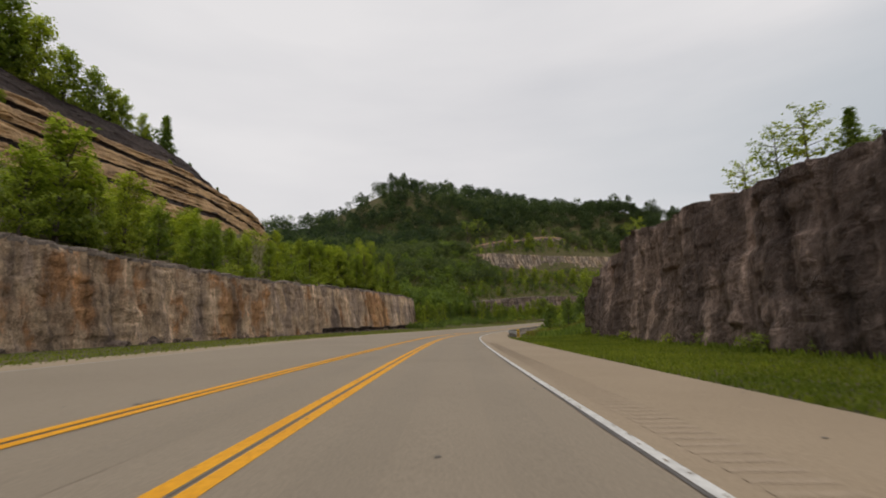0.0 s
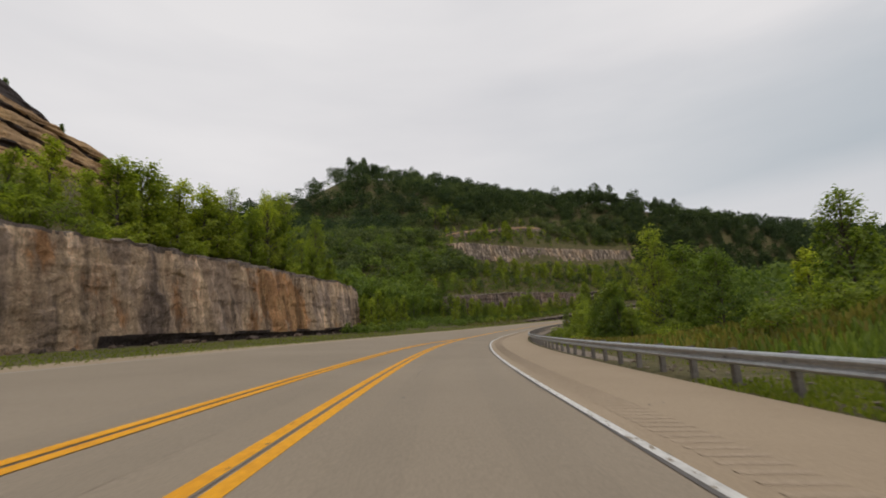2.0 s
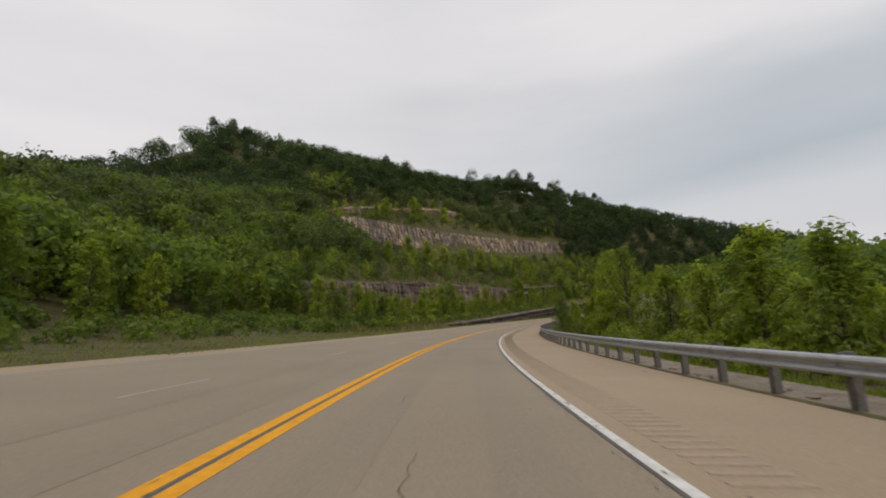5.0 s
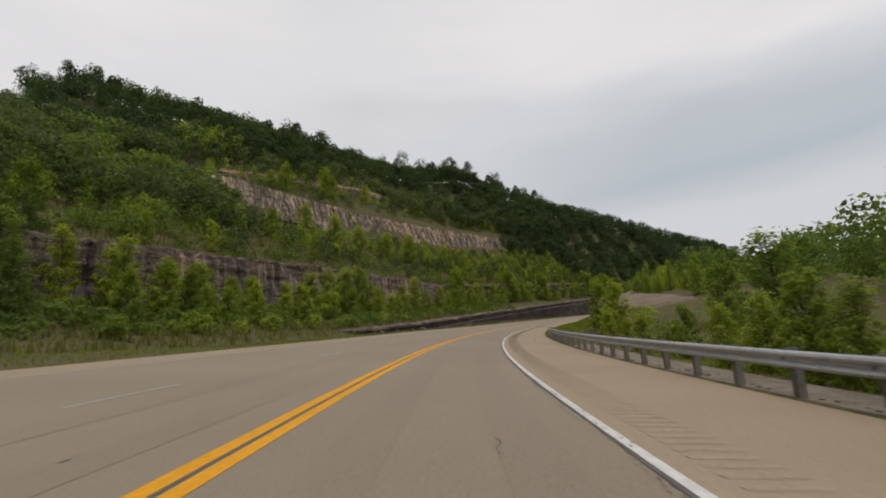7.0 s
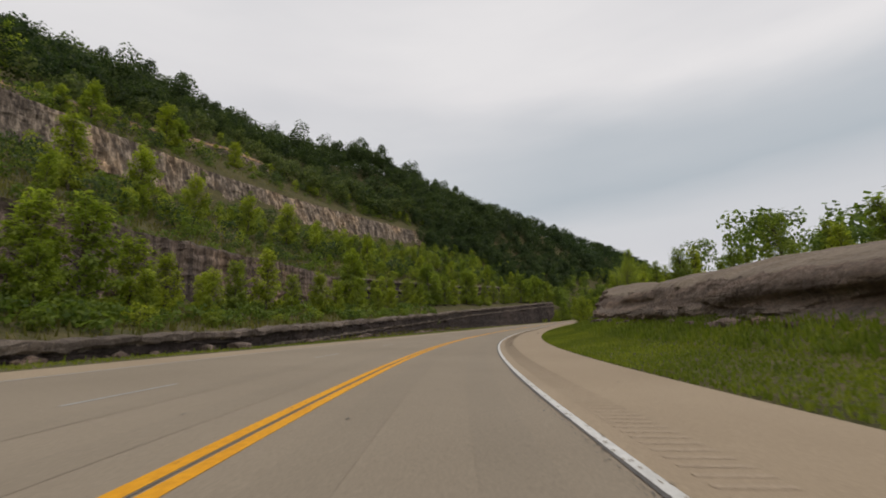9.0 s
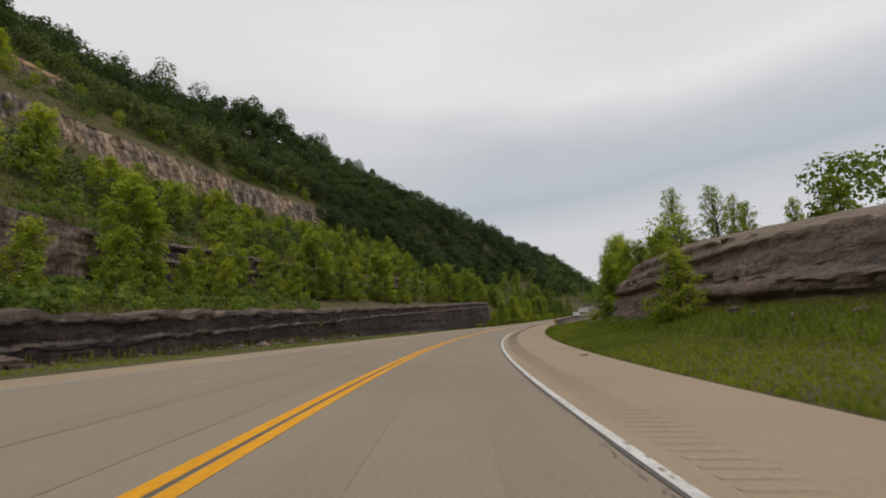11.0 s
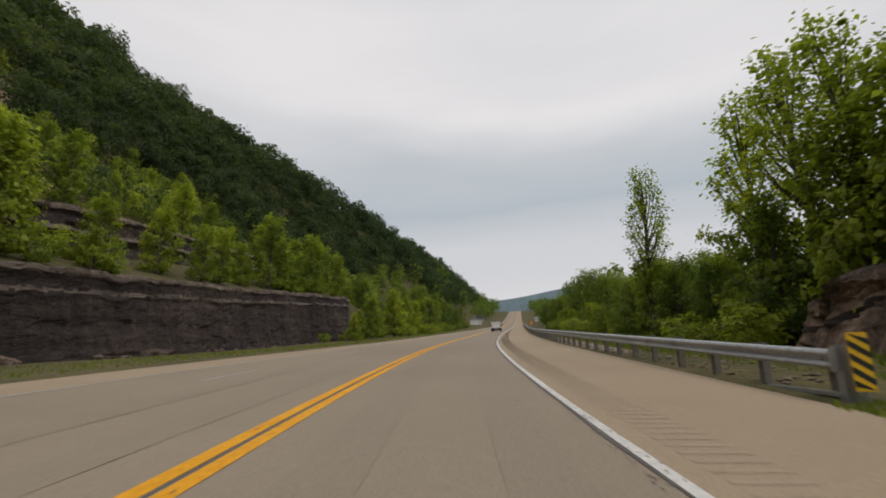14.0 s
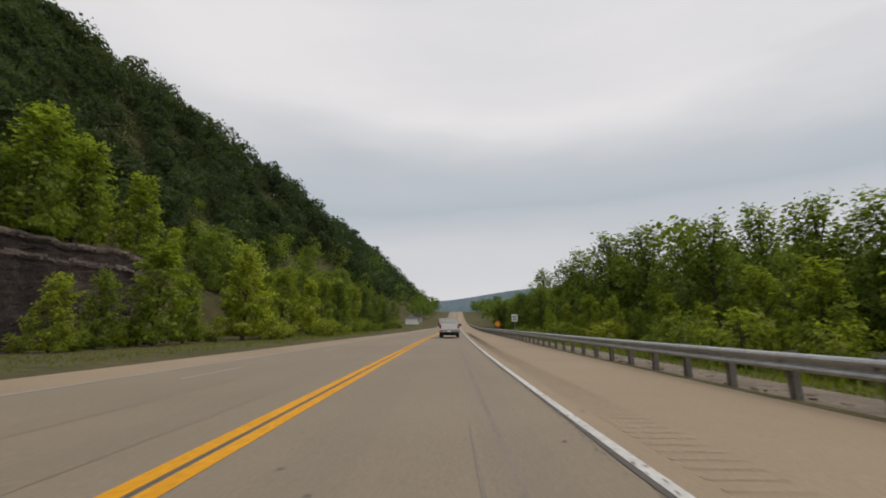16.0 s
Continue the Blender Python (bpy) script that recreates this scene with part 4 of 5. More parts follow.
# beside the rock bank and at the edge of the woods
stand("tall", "beside the rock bank", 22, [(333.4, 7.6), (341.3, 9.9), (347.8, 9.8)])
stand("tall", "beside the rock bank", 17.5, [(355.6, 12.2), (353.6, 10.8), (358.4, 12.6), (362.0, 13.6), (366.0, 15.4), (372.4, 16.0)])
stand("mid", "beside the rock bank", 15.4, [(347.6, 7.4), (366.5, 8.0), (373.0, 5.4), (378.3, 6.2)])
stand("young", "beside the rock bank", 16.0, [(350.6, 8.6), (345.0, 6.4), (358.1, 9.4), (361.0, 9.0)])
stand("mid", "in the roadside woods", 20, [(405.0, 7.7), (409.0, 8.0), (412.6, 8.0), (416.0, 8.9), (421.3, 9.7), (426.4, 10.2), (431.5, 10.8), (440.0, 13.3), (449.6, 14.4), (462.0, 14.7), (475.0, 14.9), (500.0, 15.4)])
stand("young", "at the edge of the woods", 14.5, [(397.0, 3.6), (401.0, 4.0), (405.2, 4.2), (409.3, 4.6), (413.1, 4.7), (418.7, 3.2), (423.0, 4.0), (427.4, 3.3), (433.0, 4.4)])
# on the terraces of the cut
stand("young", "before the lower rock ledge", -30.5, [(243.0, 7.6), (248.4, 8.4), (253.8, 9.2), (256.5, 9.8), (262.1, 7.7), (265.9, 6.3), (270.2, 5.0), (276.2, 7.0), (282.3, 9.4), (287.5, 6.2), (293.7, 7.1), (300.0, 6.0), (307.0, 6.8), (314.0, 5.2), (321.3, 5.5)])
stand("young", "on the terraces of the cut", -58, [(257.1, 6.4), (266.0, 8.0), (276.5, 11.5), (285.9, 11.5), (295.4, 10.2), (307.8, 9.6), (319.0, 11.0), (328.0, 7.0), (337.1, 5.8), (349.0, 9.0)])
stand("young", "before the dark shale bank", -22.5, [(426.7, 8.4), (417.7, 4.6), (422.0, 5.4), (431.5, 6.2)])
stand("young", "below the wooded slope", -22, [(440.5, 10.2), (446.5, 8.0), (453.0, 9.4), (461.0, 8.6), (470.0, 9.6), (479.7, 10.4), (490.0, 9.8)])
stand("young", "on the low rock bank", 21, [(227.4, 2.8)])
stand("young", "on the low rock bank", 19, [(213.7, 5.7), (216.4, 4.2)])
stand("young", "above the sandstone wall", -40, [(60.5, 5.0), (56.4, 5.0)])
stand("young", "above the sandstone wall", -38, [(108.3, 6.3), (111.4, 6.5), (115.2, 6.7), (119.5, 6.5)])
stand("tall", "on the low rock bank", 22, [(241.8, 4.2)])
stand("mid", "on the low rock bank", 20, [(256.0, 4.4), (275.5, 4.7)])
stand("young", "on the low rock bank", 20, [(249.8, 2.4), (246.5, 2.8), (244.2, 2.5), (241.8, 1.8), (263.0, 3.2)])
stand("tall", "on the low rock bank", 18.5, [(309.1, 6.3), (305.0, 4.7)])
stand("young", "on the low rock bank", 17, [(315.3, 4.6), (318.2, 4.4), (310.9, 2.8), (327.0, 6.5), (337.1, 8.2)])
stand("mid", "beside the rock bank", 14.5, [(352.0, 6.0), (336.0, 3.5)])
stand("young", "at the foot of the rock bank", 12.2, [(326.4, 3.1)])
stand("young", "on the terraces of the cut", -92, [(298.7, 11.1), (313.2, 12.5), (293.7, 7.3), (316.2, 10.1), (330.9, 8.8)])
stand("young", "above the dark shale bank", -35, [(350.5, 9.5), (355.4, 9.3), (360.5, 8.3), (369.7, 12.1), (372.7, 11.5), (381.1, 7.4), (346.6, 12.5), (321.7, 6.4), (334.4, 7.5), (312.0, 12.5), (314.7, 10.3), (412.8, 12.5), (427.8, 12.1), (433.3, 11.0), (416.8, 9.4), (440.8, 10.2), (421.3, 9.9)])
stand("slim", "on the steep slope", -46, [(406.3, 9.5), (428.3, 9.0), (359.9, 9.0), (374.0, 7.5), (387.9, 9.5)])
stand("slim", "on the steep slope", -50, [(332.0, 8.2), (338.9, 9.5), (346.6, 9.0), (355.7, 8.4)])
stand("mid", "above the dark shale bank", -36, [(419.3, 8.1), (425.8, 6.9)])
for kind, count, s0, s1, d0, d1, apart, h0, h1, words in ZONES:
    low_story = taken.setdefault("shrub" if kind == "shrub" else "tree", [])
    for s, d in scatter(rng, count, s0, s1, d0, d1, apart, low_story):
        plant(kind, s, d, rng.uniform(h0, h1), rng, f"{NAMES[kind]} {words}", f"{kind} plants {words}")
# single trees that stand out
for kind, s, d, h, words in [
    ("open", 40.6, 15.6, 2.8, "sparse sapling on top of the dark rock wall"), ("open", 45.5, 15.4, 1.8, "sparse sapling on top of the dark rock wall"), ("open", 24.3, 15.5, 2.5, "sparse sapling on top of the dark rock wall"), ("open", 21.8, 15.6, 3.0, "sparse sapling on top of the dark rock wall"),
    ("open", 19.8, 15.5, 3.3, "sparse sapling on top of the dark rock wall"), ("open", 292.8, -116, 16, "lone thin tree standing above the ridge woods"), ("open", 284.7, -116, 15.2, "lone thin tree standing above the ridge woods"), ("conifer", 17.4, 15.4, 2.0, "small dark pine on top of the dark rock wall"),
    ("shrub", 11.5, 13.0, 1.3, "yellow-green shrub at the foot of the dark rock wall"), ("shrub", 31, 14.2, 1.6, "yellow-green shrub growing from the dark rock wall"),
    ("giant", 382.2, 14.4, 14.7, "slender open poplar above the roadside woods"),
    ("open", 312, 17, 5.0, "sparse tree on top of the rock bank"),
    ("open", 318, 18, 5.5, "sparse tree on top of the rock bank"), ("young", 328, 13.2, 3.4, "small yellow-green tree at the foot of the rock bank"),
    ("young", 296.5, 11.0, 3.9, "small yellow-green tree at the foot of the rock bank"), ("shrub", 298, 10.6, 1.6, "yellow-green shrub at the foot of the rock bank"), ("tall", 322, 19.5, 8.0, "open tree on top of the rock bank"),
]:
    plant(kind, s, d, h, rng, words)
stand("young", "at the foot of the rock ledge", -28, [(216, 5.2), (222.5, 4.4), (227, 5.4), (233.4, 4.0), (237, 5.6), (245, 4.8), (252, 5.6), (260.5, 4.6), (268, 5.6)])
stand("shrub", "at the foot of the rock ledge", -24.5, [(205, 1.8), (211, 1.5), (214, 2.1), (219, 1.6), (225, 2.0), (230, 1.4), (234, 2.1), (240, 1.6), (243, 2.0), (249, 1.5), (257, 2.0), (264, 1.7)])
stand("shrub", "under the young trees", -30.5, [(208, 2.2), (213, 2.0), (218, 2.4), (224, 2.1), (231, 2.4), (238, 2.0), (246, 2.5), (254, 2.2)])
stand("mid", "on the grassy slope", 23.5, [(80.0, 8.2)])
stand("mid", "on the grassy slope", 19.5, [(87.5, 7.0), (93.0, 7.2), (99.5, 6.6)])
stand("slim", "on the grassy slope", 28, [(76.5, 6.0), (84.5, 6.4), (90.5, 6.8)])
stand("shrub", "on the grassy slope", 17, [(68.0, 1.6), (71.5, 2.0), (75.0, 1.7), (82.0, 2.2), (90.0, 1.8)])
stand("shrub", "on the grassy slope", 22, [(61.0, 1.8), (65.5, 2.2), (70.0, 1.9), (74.0, 2.4), (78.5, 2.0), (86.0, 2.3)])
stand("young", "at the foot of the slender poplar", 14.8, [(380.8, 6.8), (383.6, 6.2)])

# forms that found no place
for forms in PROTO.values():
    for form in forms:
        if not form["used"]:
            for ob in [*form["ob"].children, form["ob"]]:
                bpy.data.objects.remove(ob)


# ---- far woods ----
def lobed_crown(r, wide, leaves, leaf, shape):
    """A closed crown, one unit high: leaves on the outside of a handful of round lobes."""
    lobes = []
    for i in range(9):
        k = r.uniform(0.3, 0.9)
        reach = (1.0 - k) * 1.1 if shape == "cone" else math.sqrt(max(0.05, 1 - ((k - 0.5) / 0.48) ** 2))
        a = i * 2.4 + r.uniform(-0.4, 0.4)
        d = 0.30 * wide * reach * r.uniform(0.5, 1.1)
        size = r.uniform(0.17, 0.27) * (0.75 + 0.5 * reach)
        lobes.append((np.array([d * math.cos(a), d * math.sin(a), min(k, 1.0 - size * 0.8)]), np.array([size * wide, size * wide, size * 0.85])))
    lobes.append((np.array([0, 0, 0.45]), np.array([0.33 * wide, 0.33 * wide, 0.4])))
    at, nrm = [], []
    for c, size in lobes:
        n = max(4, int(leaves * 1.7 / len(lobes)))
        d = r.normal(size=(n, 3))
        d[:, 2] = np.where(r.uniform(size=n) < 0.7, np.abs(d[:, 2]), d[:, 2])
        d /= np.linalg.norm(d, axis=1)[:, None]
        p = c + d * size * r.uniform(0.55, 1.15, (n, 1))
        keep, inner = np.ones(n, bool), r.uniform(size=n) < 0.4
        for c2, size2 in lobes:
            if c2 is not c:
                keep &= (((p - c2) / size2) ** 2).sum(1) > 0.8
        at.append(p[keep | inner])
        nrm.append(d[keep | inner])
    at, nrm = np.vstack(at), np.vstack(nrm)
    nrm = nrm + 0.5 * r.normal(size=nrm.shape) + np.array([0, 0, 0.25])
    nrm /= np.linalg.norm(nrm, axis=1)[:, None]
    a = np.cross(nrm, r.normal(size=nrm.shape))
    a /= np.linalg.norm(a, axis=1)[:, None]
    b = np.cross(nrm, a)
    l = (leaf * r.uniform(0.6, 1.3, len(at)))[:, None]
    w = l * r.uniform(0.6, 0.9, len(at))[:, None]
    return np.stack([at - a * l * 0.5, at - b * w * 0.5, at + a * l * 0.5, at + b * w * 0.5], 1)


def woods(name, label, places, height, width, mat, seed, leaves=80, leaf=1.5, variants=7, shapes=("round", "cone", "round")):
    """Many far trees in one mesh: clumps of foliage on short trunks."""
    r = np.random.RandomState(seed)
    forms = []
    for _ in range(variants):
        forms.append(lobed_crown(r, width / height, leaves, leaf / height, r.choice(shapes)))
    out = []
    for s, d in places:
        x, y = plan(s, d)
        h = height * r.uniform(0.7, 1.25)
        a = r.uniform(0, 6.28)
        q = forms[r.randint(variants)] * h
        c, sn = math.cos(a), math.sin(a)
        q = np.stack([q[..., 0] * c - q[..., 1] * sn, q[..., 0] * sn + q[..., 1] * c, q[..., 2]], -1)
        out.append(q + np.array([float(x), float(y), float(land(s, d)) - 0.5]))
    return tagged(quads(name, np.concatenate(out), mat), label, "woods", kind="stuff")


r2 = np.random.RandomState(9)
spots = lambda n, s0, s1, d0, d1: np.stack([r2.uniform(s0, s1, n), r2.uniform(d0, d1, n)], 1)  # noqa: E731
woods("ridge_woods", "deep green trees among the ridge woods above the bend", spots(170, 186, 330, -270, -112), 12, 9, LEAF_DEEP, 63, 220, 0.95, 7, ("round",))
woods("ridge_woods", "dark green woods along the ridge above the bend", np.vstack([spots(380, 190, 310, -270, -112), spots(160, 300, 420, -270, -190)]), 13, 10, LEAF_DARK, 31, 260, 1.0, 9, ("round",))
woods("crest_trees", "tall dark trees standing out along the crest of the ridge", np.vstack([spots(34, 268, 304, -256, -150), spots(16, 318, 345, -150, -122), spots(26, 372, 445, -146, -126), spots(14, 440, 520, -134, -112)]), 16.5, 9.5, LEAF_DARK, 61, 620, 0.75, 8, ("round", "round", "cone"))
woods("ridge_woods", "dark green woods on the steep slope above the straight", np.vstack([spots(300, 305, 450, -190, -112), spots(50, 370, 460, -112, -88), spots(260, 430, 560, -135, -84)]), 10.5, 9, LEAF_DARK, 37, 330, 0.85, 9, ("round",))
woods("ridge_woods", "dark green woods far along the valley side", np.vstack([spots(420, 540, 900, -200, -72), spots(150, 560, 800, -76, -34)]), 13, 10, LEAF_DARK, 41, 200, 1.1, 9, ("round",))
woods("hollow_woods", "green woods filling the hollow and lower hillside", np.vstack([spots(280, 140, 262, -165, -52), spots(90, 150, 205, -52, -36)]), 9, 8, LEAF_MID, 32, 300, 0.7)
woods("hollow_woods", "dark green trees among the hollow woods", spots(400, 142, 262, -165, -54), 9.5, 8, LEAF_DEEP, 46, 300, 0.7)
woods("hillside_woods", "deep green woods on the hillside below the ridge", np.vstack([spots(300, 222, 350, -178, -104), spots(130, 190, 262, -112, -70), spots(90, 345, 430, -112, -90)]), 8.5, 7.5, LEAF_DEEP, 62, 210, 0.75, 9, ("round", "cone"))
woods("slope_brush", "green brush and young trees on the terraced hillside", np.vstack([spots(150, 225, 470, -112, -87), spots(70, 216, 345, -71, -44), spots(110, 345, 460, -71, -46), spots(30, 460, 640, -52, -36)]), 4.4, 4.0, LEAF_MID, 33, 110, 0.5)
woods("slope_brush", "dark green brush between the young trees on the hillside", np.vstack([spots(150, 225, 470, -112, -87), spots(80, 216, 345, -71, -44), spots(130, 345, 460, -71, -46), spots(120, 460, 640, -84, -42)]), 4.6, 4.2, LEAF_DEEP, 47, 110, 0.5)
woods("low_brush", "low green scrub covering the terraces", np.vstack([spots(420, 200, 345, -72, -42), spots(330, 186, 335, -37.5, -23), spots(150, 130, 190, -34, -22), spots(260, 345, 460, -72, -45), spots(180, 262, 450, -110, -86), spots(340, 225, 345, -112, -72)]), 2.0, 2.6, LEAF_MID, 45, 80, 0.36)
woods("terrace_saplings", "bright green saplings on the terraced hillside", np.vstack([spots(70, 262, 450, -108, -87), spots(120, 330, 460, -70, -44), spots(30, 460, 620, -50, -36), spots(60, 225, 345, -70, -50)]), 5.5, 4.2, LEAF, 36, 260, 0.4, 9, ("cone",))
woods("cliff_foot_woods", "bright green trees between the sandstone wall and the banded cliff", spots(46, 20, 120, -60, -44), 4.8, 4.2, LEAF, 38, 400, 0.36)
woods("slope_woods", "green trees on the steep slope beside the straight", np.vstack([spots(60, 446, 620, -52, -34)]), 8.5, 6.5, LEAF_MID, 39, 420, 0.55)
woods("slope_woods", "dark green trees on the steep slope beside the straight", np.vstack([spots(230, 440, 640, -88, -46), spots(130, 432, 540, -92, -44), spots(60, 400, 446, -88, -70)]), 9.0, 7.0, LEAF_DARK, 48, 420, 0.6)
woods("bend_woods", "green trees on the low land behind the guardrail", np.vstack([spots(40, 100, 228, 28, 56), spots(22, 236, 335, 28, 50)]), 8, 6.5, LEAF_MID, 40, 700, 0.45)
woods("roadside_woods", "dense green woods behind the guardrail", np.vstack([spots(34, 392, 440, 25, 46)]), 8.6, 6.5, LEAF_MID, 43, 1300, 0.36)
woods("roadside_woods", "dense green woods beside the far straight", np.vstack([spots(90, 440, 640, 25, 46)]), 12.0, 7.5, LEAF_MID, 44, 700, 0.55)
woods("spur_woods", "green woods on the ridge above the banded cliff", spots(150, -30, 116, -130, -100), 7.5, 6.5, LEAF_MID, 34, 160, 0.75)
woods("east_woods", "green woods on the low land inside the bend", np.vstack([spots(160, 60, 340, 50, 120), spots(200, 360, 620, 45, 120), spots(300, 560, 940, 16, 100), spots(160, 640, 940, -60, -20)]), 12, 9, LEAF_MID, 35, 130, 1.1)


# ---- grass, gravel, stones ----
def grass(name, label, patches, tall, mat, seed):
    """Upright blades in tufts. patches: count, s0, s1, d0, d1."""
    r = np.random.RandomState(seed)
    s = np.concatenate([r.uniform(a, b, n) for n, a, b, c, d in patches])
    lat = np.concatenate([r.uniform(c, d, n) for n, a, b, c, d in patches])
    x, y = plan(s, lat)
    foot = np.stack([x, y, land(s, lat) - 0.02], -1)
    n = len(s)
    a = r.uniform(0, 6.28, n)
    side = np.stack([np.cos(a), np.sin(a), 0 * a], -1)
    bend = np.stack([-np.sin(a), np.cos(a), 0 * a], -1)
    h = (tall * r.uniform(0.45, 1.3, n))[:, None]
    w = 0.12 * h + 0.02
    top = foot + np.array([0, 0, 1.0]) * h + bend * h * r.uniform(-0.5, 0.5, n)[:, None]
    q = np.stack([foot - side * w, foot + side * w, top + side * w * 0.35, top - side * w * 0.35], 1)
    return tagged(quads(name, q, mat), label, "grass", kind="stuff")


grass("verge_grass", "mown green grass on the verges",
      [(70000, 0, 62, 5.62, 13.6), (105000, 226, 350, 5.62, 12.4), (13000, 52, 226, 8.0, 13), (15000, 350, 470, 8.0, 13), (26000, -5, 146, -26, -14.2), (14000, 146, 300, -19, -13.0), (14000, 300, 470, -20, -11.6)], 0.10, GRASS, 41)
grass("terrace_grass", "rough green and straw-coloured grass on the terraces", [(22000, 200, 345, -78, -42), (16000, 345, 460, -78, -44), (9000, 186, 335, -38, -20), (9000, 225, 345, -112, -84), (9000, 10, 140, -74, -32.5)], 0.55, DRY_GRASS, 43)
grass("slope_weeds", "tall green and straw-coloured weeds on the slope behind the guardrail", [(11000, 66, 106, 9.0, 27)], 0.6, DRY_GRASS, 44)
grass("slope_grass", "lush green grass on the slope beyond the dark rock wall", [(12000, 52, 84, 9.5, 27)], 0.5, LEAF_MID, 45)
grass("tall_weeds", "tall green weeds behind the guardrail and along the rock",
      [(9000, 54, 222, 8.9, 22), (9000, 225, 330, 9.2, 12.0), (5000, 345, 480, 9.5, 18), (3000, 8, 50, 12.3, 14.0), (3000, 142, 330, -30, -18), (3000, 446, 540, -24, -15)], 0.26, GRASS, 42)


def stones(name, label, places, size, mat, seed, flat=0.6):
    """Broken stones in one mesh. places: s, side distance, height above the land."""
    r = np.random.RandomState(seed)
    bm = bmesh.new()
    bmesh.ops.create_icosphere(bm, subdivisions=1, radius=1.0)
    base = np.array([v.co[:] for v in bm.verts])
    tri = np.array([[v.index for v in f.verts] for f in bm.faces])
    bm.free()
    vs, fs = [], []
    for k, (s, d, up) in enumerate(places):
        p = base * r.uniform(0.65, 1.2, (len(base), 1)) * np.array([r.uniform(0.7, 1.4), r.uniform(0.7, 1.4), flat * r.uniform(0.6, 1.2)]) * size * r.lognormal(0, 0.45)
        a = r.uniform(0, 6.28)
        x, y = plan(s, d)
        z = float(land(s, d)) + up
        vs.append(np.stack([p[:, 0] * math.cos(a) - p[:, 1] * math.sin(a) + float(x), p[:, 0] * math.sin(a) + p[:, 1] * math.cos(a) + float(y), p[:, 2] + z], -1))
        fs.append(tri + 12 * 0 + k * len(base))
    return tagged(mesh_object(name, np.vstack(vs), np.vstack(fs), mat), label, "stones", kind="stuff")


r3 = np.random.RandomState(17)
spread = lambda n, s0, s1, d0, d1, up=0.0: np.stack([r3.uniform(s0, s1, n), r3.uniform(d0, d1, n), np.full(n, up)], 1)  # noqa: E731
tagged(strip("gravel_verge", np.arange(52, 226, 2.0), 6.1, 7.7, GRAVEL, -0.02), "strip of pale gravel under the guardrail", "gravel", kind="structure")
tagged(strip("gravel_verge", np.arange(350, 600, 2.0), 6.3, 7.9, GRAVEL, -0.02), "strip of pale gravel under the guardrail", "gravel", kind="structure")
stones("gravel_stones", "loose pale stones under the guardrail", np.vstack([spread(1300, 52, 226, 6.2, 7.9, 0.03), spread(1100, 350, 480, 6.4, 8.1, 0.03)]), 0.05, GRAVEL, 51)
stones("rock_slabs", "broken sandstone slabs along the top of the wall", np.vstack([spread(260, -5, 134, -33.4, -30.6, 0.15)]), 0.55, ROCK_TAN, 52, 0.45)
stones("rock_rubble", "fallen rock rubble at the foot of the cuts", np.vstack([spread(70, 0, 136, -28.6, -26.5, 0.1), spread(140, 236, 330, -20.5, -18.2, 0.05), spread(90, 330, 445, -28.5, -24, 0.05), spread(40, 232, 326, 11.0, 11.8, 0.1) * np.array([1, 1, 0.5])]), 0.3, ROCK_BROWN, 53, 0.7)
stones("broken_ledge", "broken shale ledges among the trees", np.vstack([spread(60, 328, 356, 11.4, 12.6, 0.05)]), 0.28, ROCK_BANK, 54, 0.5)


def rumble():
    """Rumble strips: shallow rolled grooves across the shoulder's inner edge."""
    v, f = [], []
    for s in np.arange(-10, 480, 0.29):
        x, y = plan(np.array([s, s + 0.06, s + 0.12]), 2.27)
        x2, y2 = plan(np.array([s, s + 0.06, s + 0.12]), 2.95)
        k = len(v)
        for a, z in ((0, 0.004), (1, 0.009), (2, 0.004)):
            v += [(x[a], y[a], float(road_z(s, 2.27)) + z), (x2[a], y2[a], float(road_z(s, 2.95)) + z)]
        f += [(k, k + 1, k + 3, k + 2), (k + 2, k + 3, k + 5, k + 4)]
    return tagged(mesh_object("rumble_strip", v, f, RUMBLE), "rolled rumble grooves along the shoulder", "rumble strip", kind="stuff")


RUMBLE = mottled("dusty_rumble_groove", (0.335, 0.256, 0.177), (0.41, 0.317, 0.222), 1.5, 20.0, 0.9, 0.2, 0.01)
rumble()


def flecks(name, label, n, s0, s1, d0, d1, small, large, mat, seed, long=1.0):
    """Flat worn patches on the pavement."""
    r = np.random.RandomState(seed)
    s, d = r.uniform(s0, s1, n), r.uniform(d0, d1, n)
    a, b = r.uniform(small, large, n) * long, r.uniform(small, large, n)
    q = []
    for ds, dd in ((-1, -1), (1, -0.6), (0.8, 1), (-0.7, 0.9)):
        x, y = plan(s + ds * a * r.uniform(0.6, 1.1, n), d + dd * b * r.uniform(0.6, 1.1, n))
        q.append(np.stack([x, y, road_z(s, d) + 0.009], -1))
    return tagged(quads(name, np.stack(q, 1)[:, ::-1], mat), label, "pavement wear", kind="stuff")


flecks("edge_crumbs", "crumbled dark patches along the edge line joint", 9000, 60, 470, 1.66, 1.84, 0.004, 0.017, TAR, 71, 1.8)
flecks("paint_chips", "bare concrete chips in the white edge line", 1500, -5, 470, 1.83, 1.98, 0.01, 0.035, CONCRETE, 72, 1.8)
flecks("paint_scuffs", "dark scuffs worn into the yellow lines", 420, -5, 470, -2.32, -1.87, 0.008, 0.025, TAR, 73, 2.2)
flecks("pavement_spots", "small dark spots and patches on the concrete", 500, -5, 470, -11, 5.5, 0.01, 0.05, TAR, 74, 1.5)
SKID = mottled("tyre_darkened_concrete", (0.215, 0.18, 0.145), (0.275, 0.23, 0.184), 0.8, 20.0, 0.8, 0.1, 0.005)
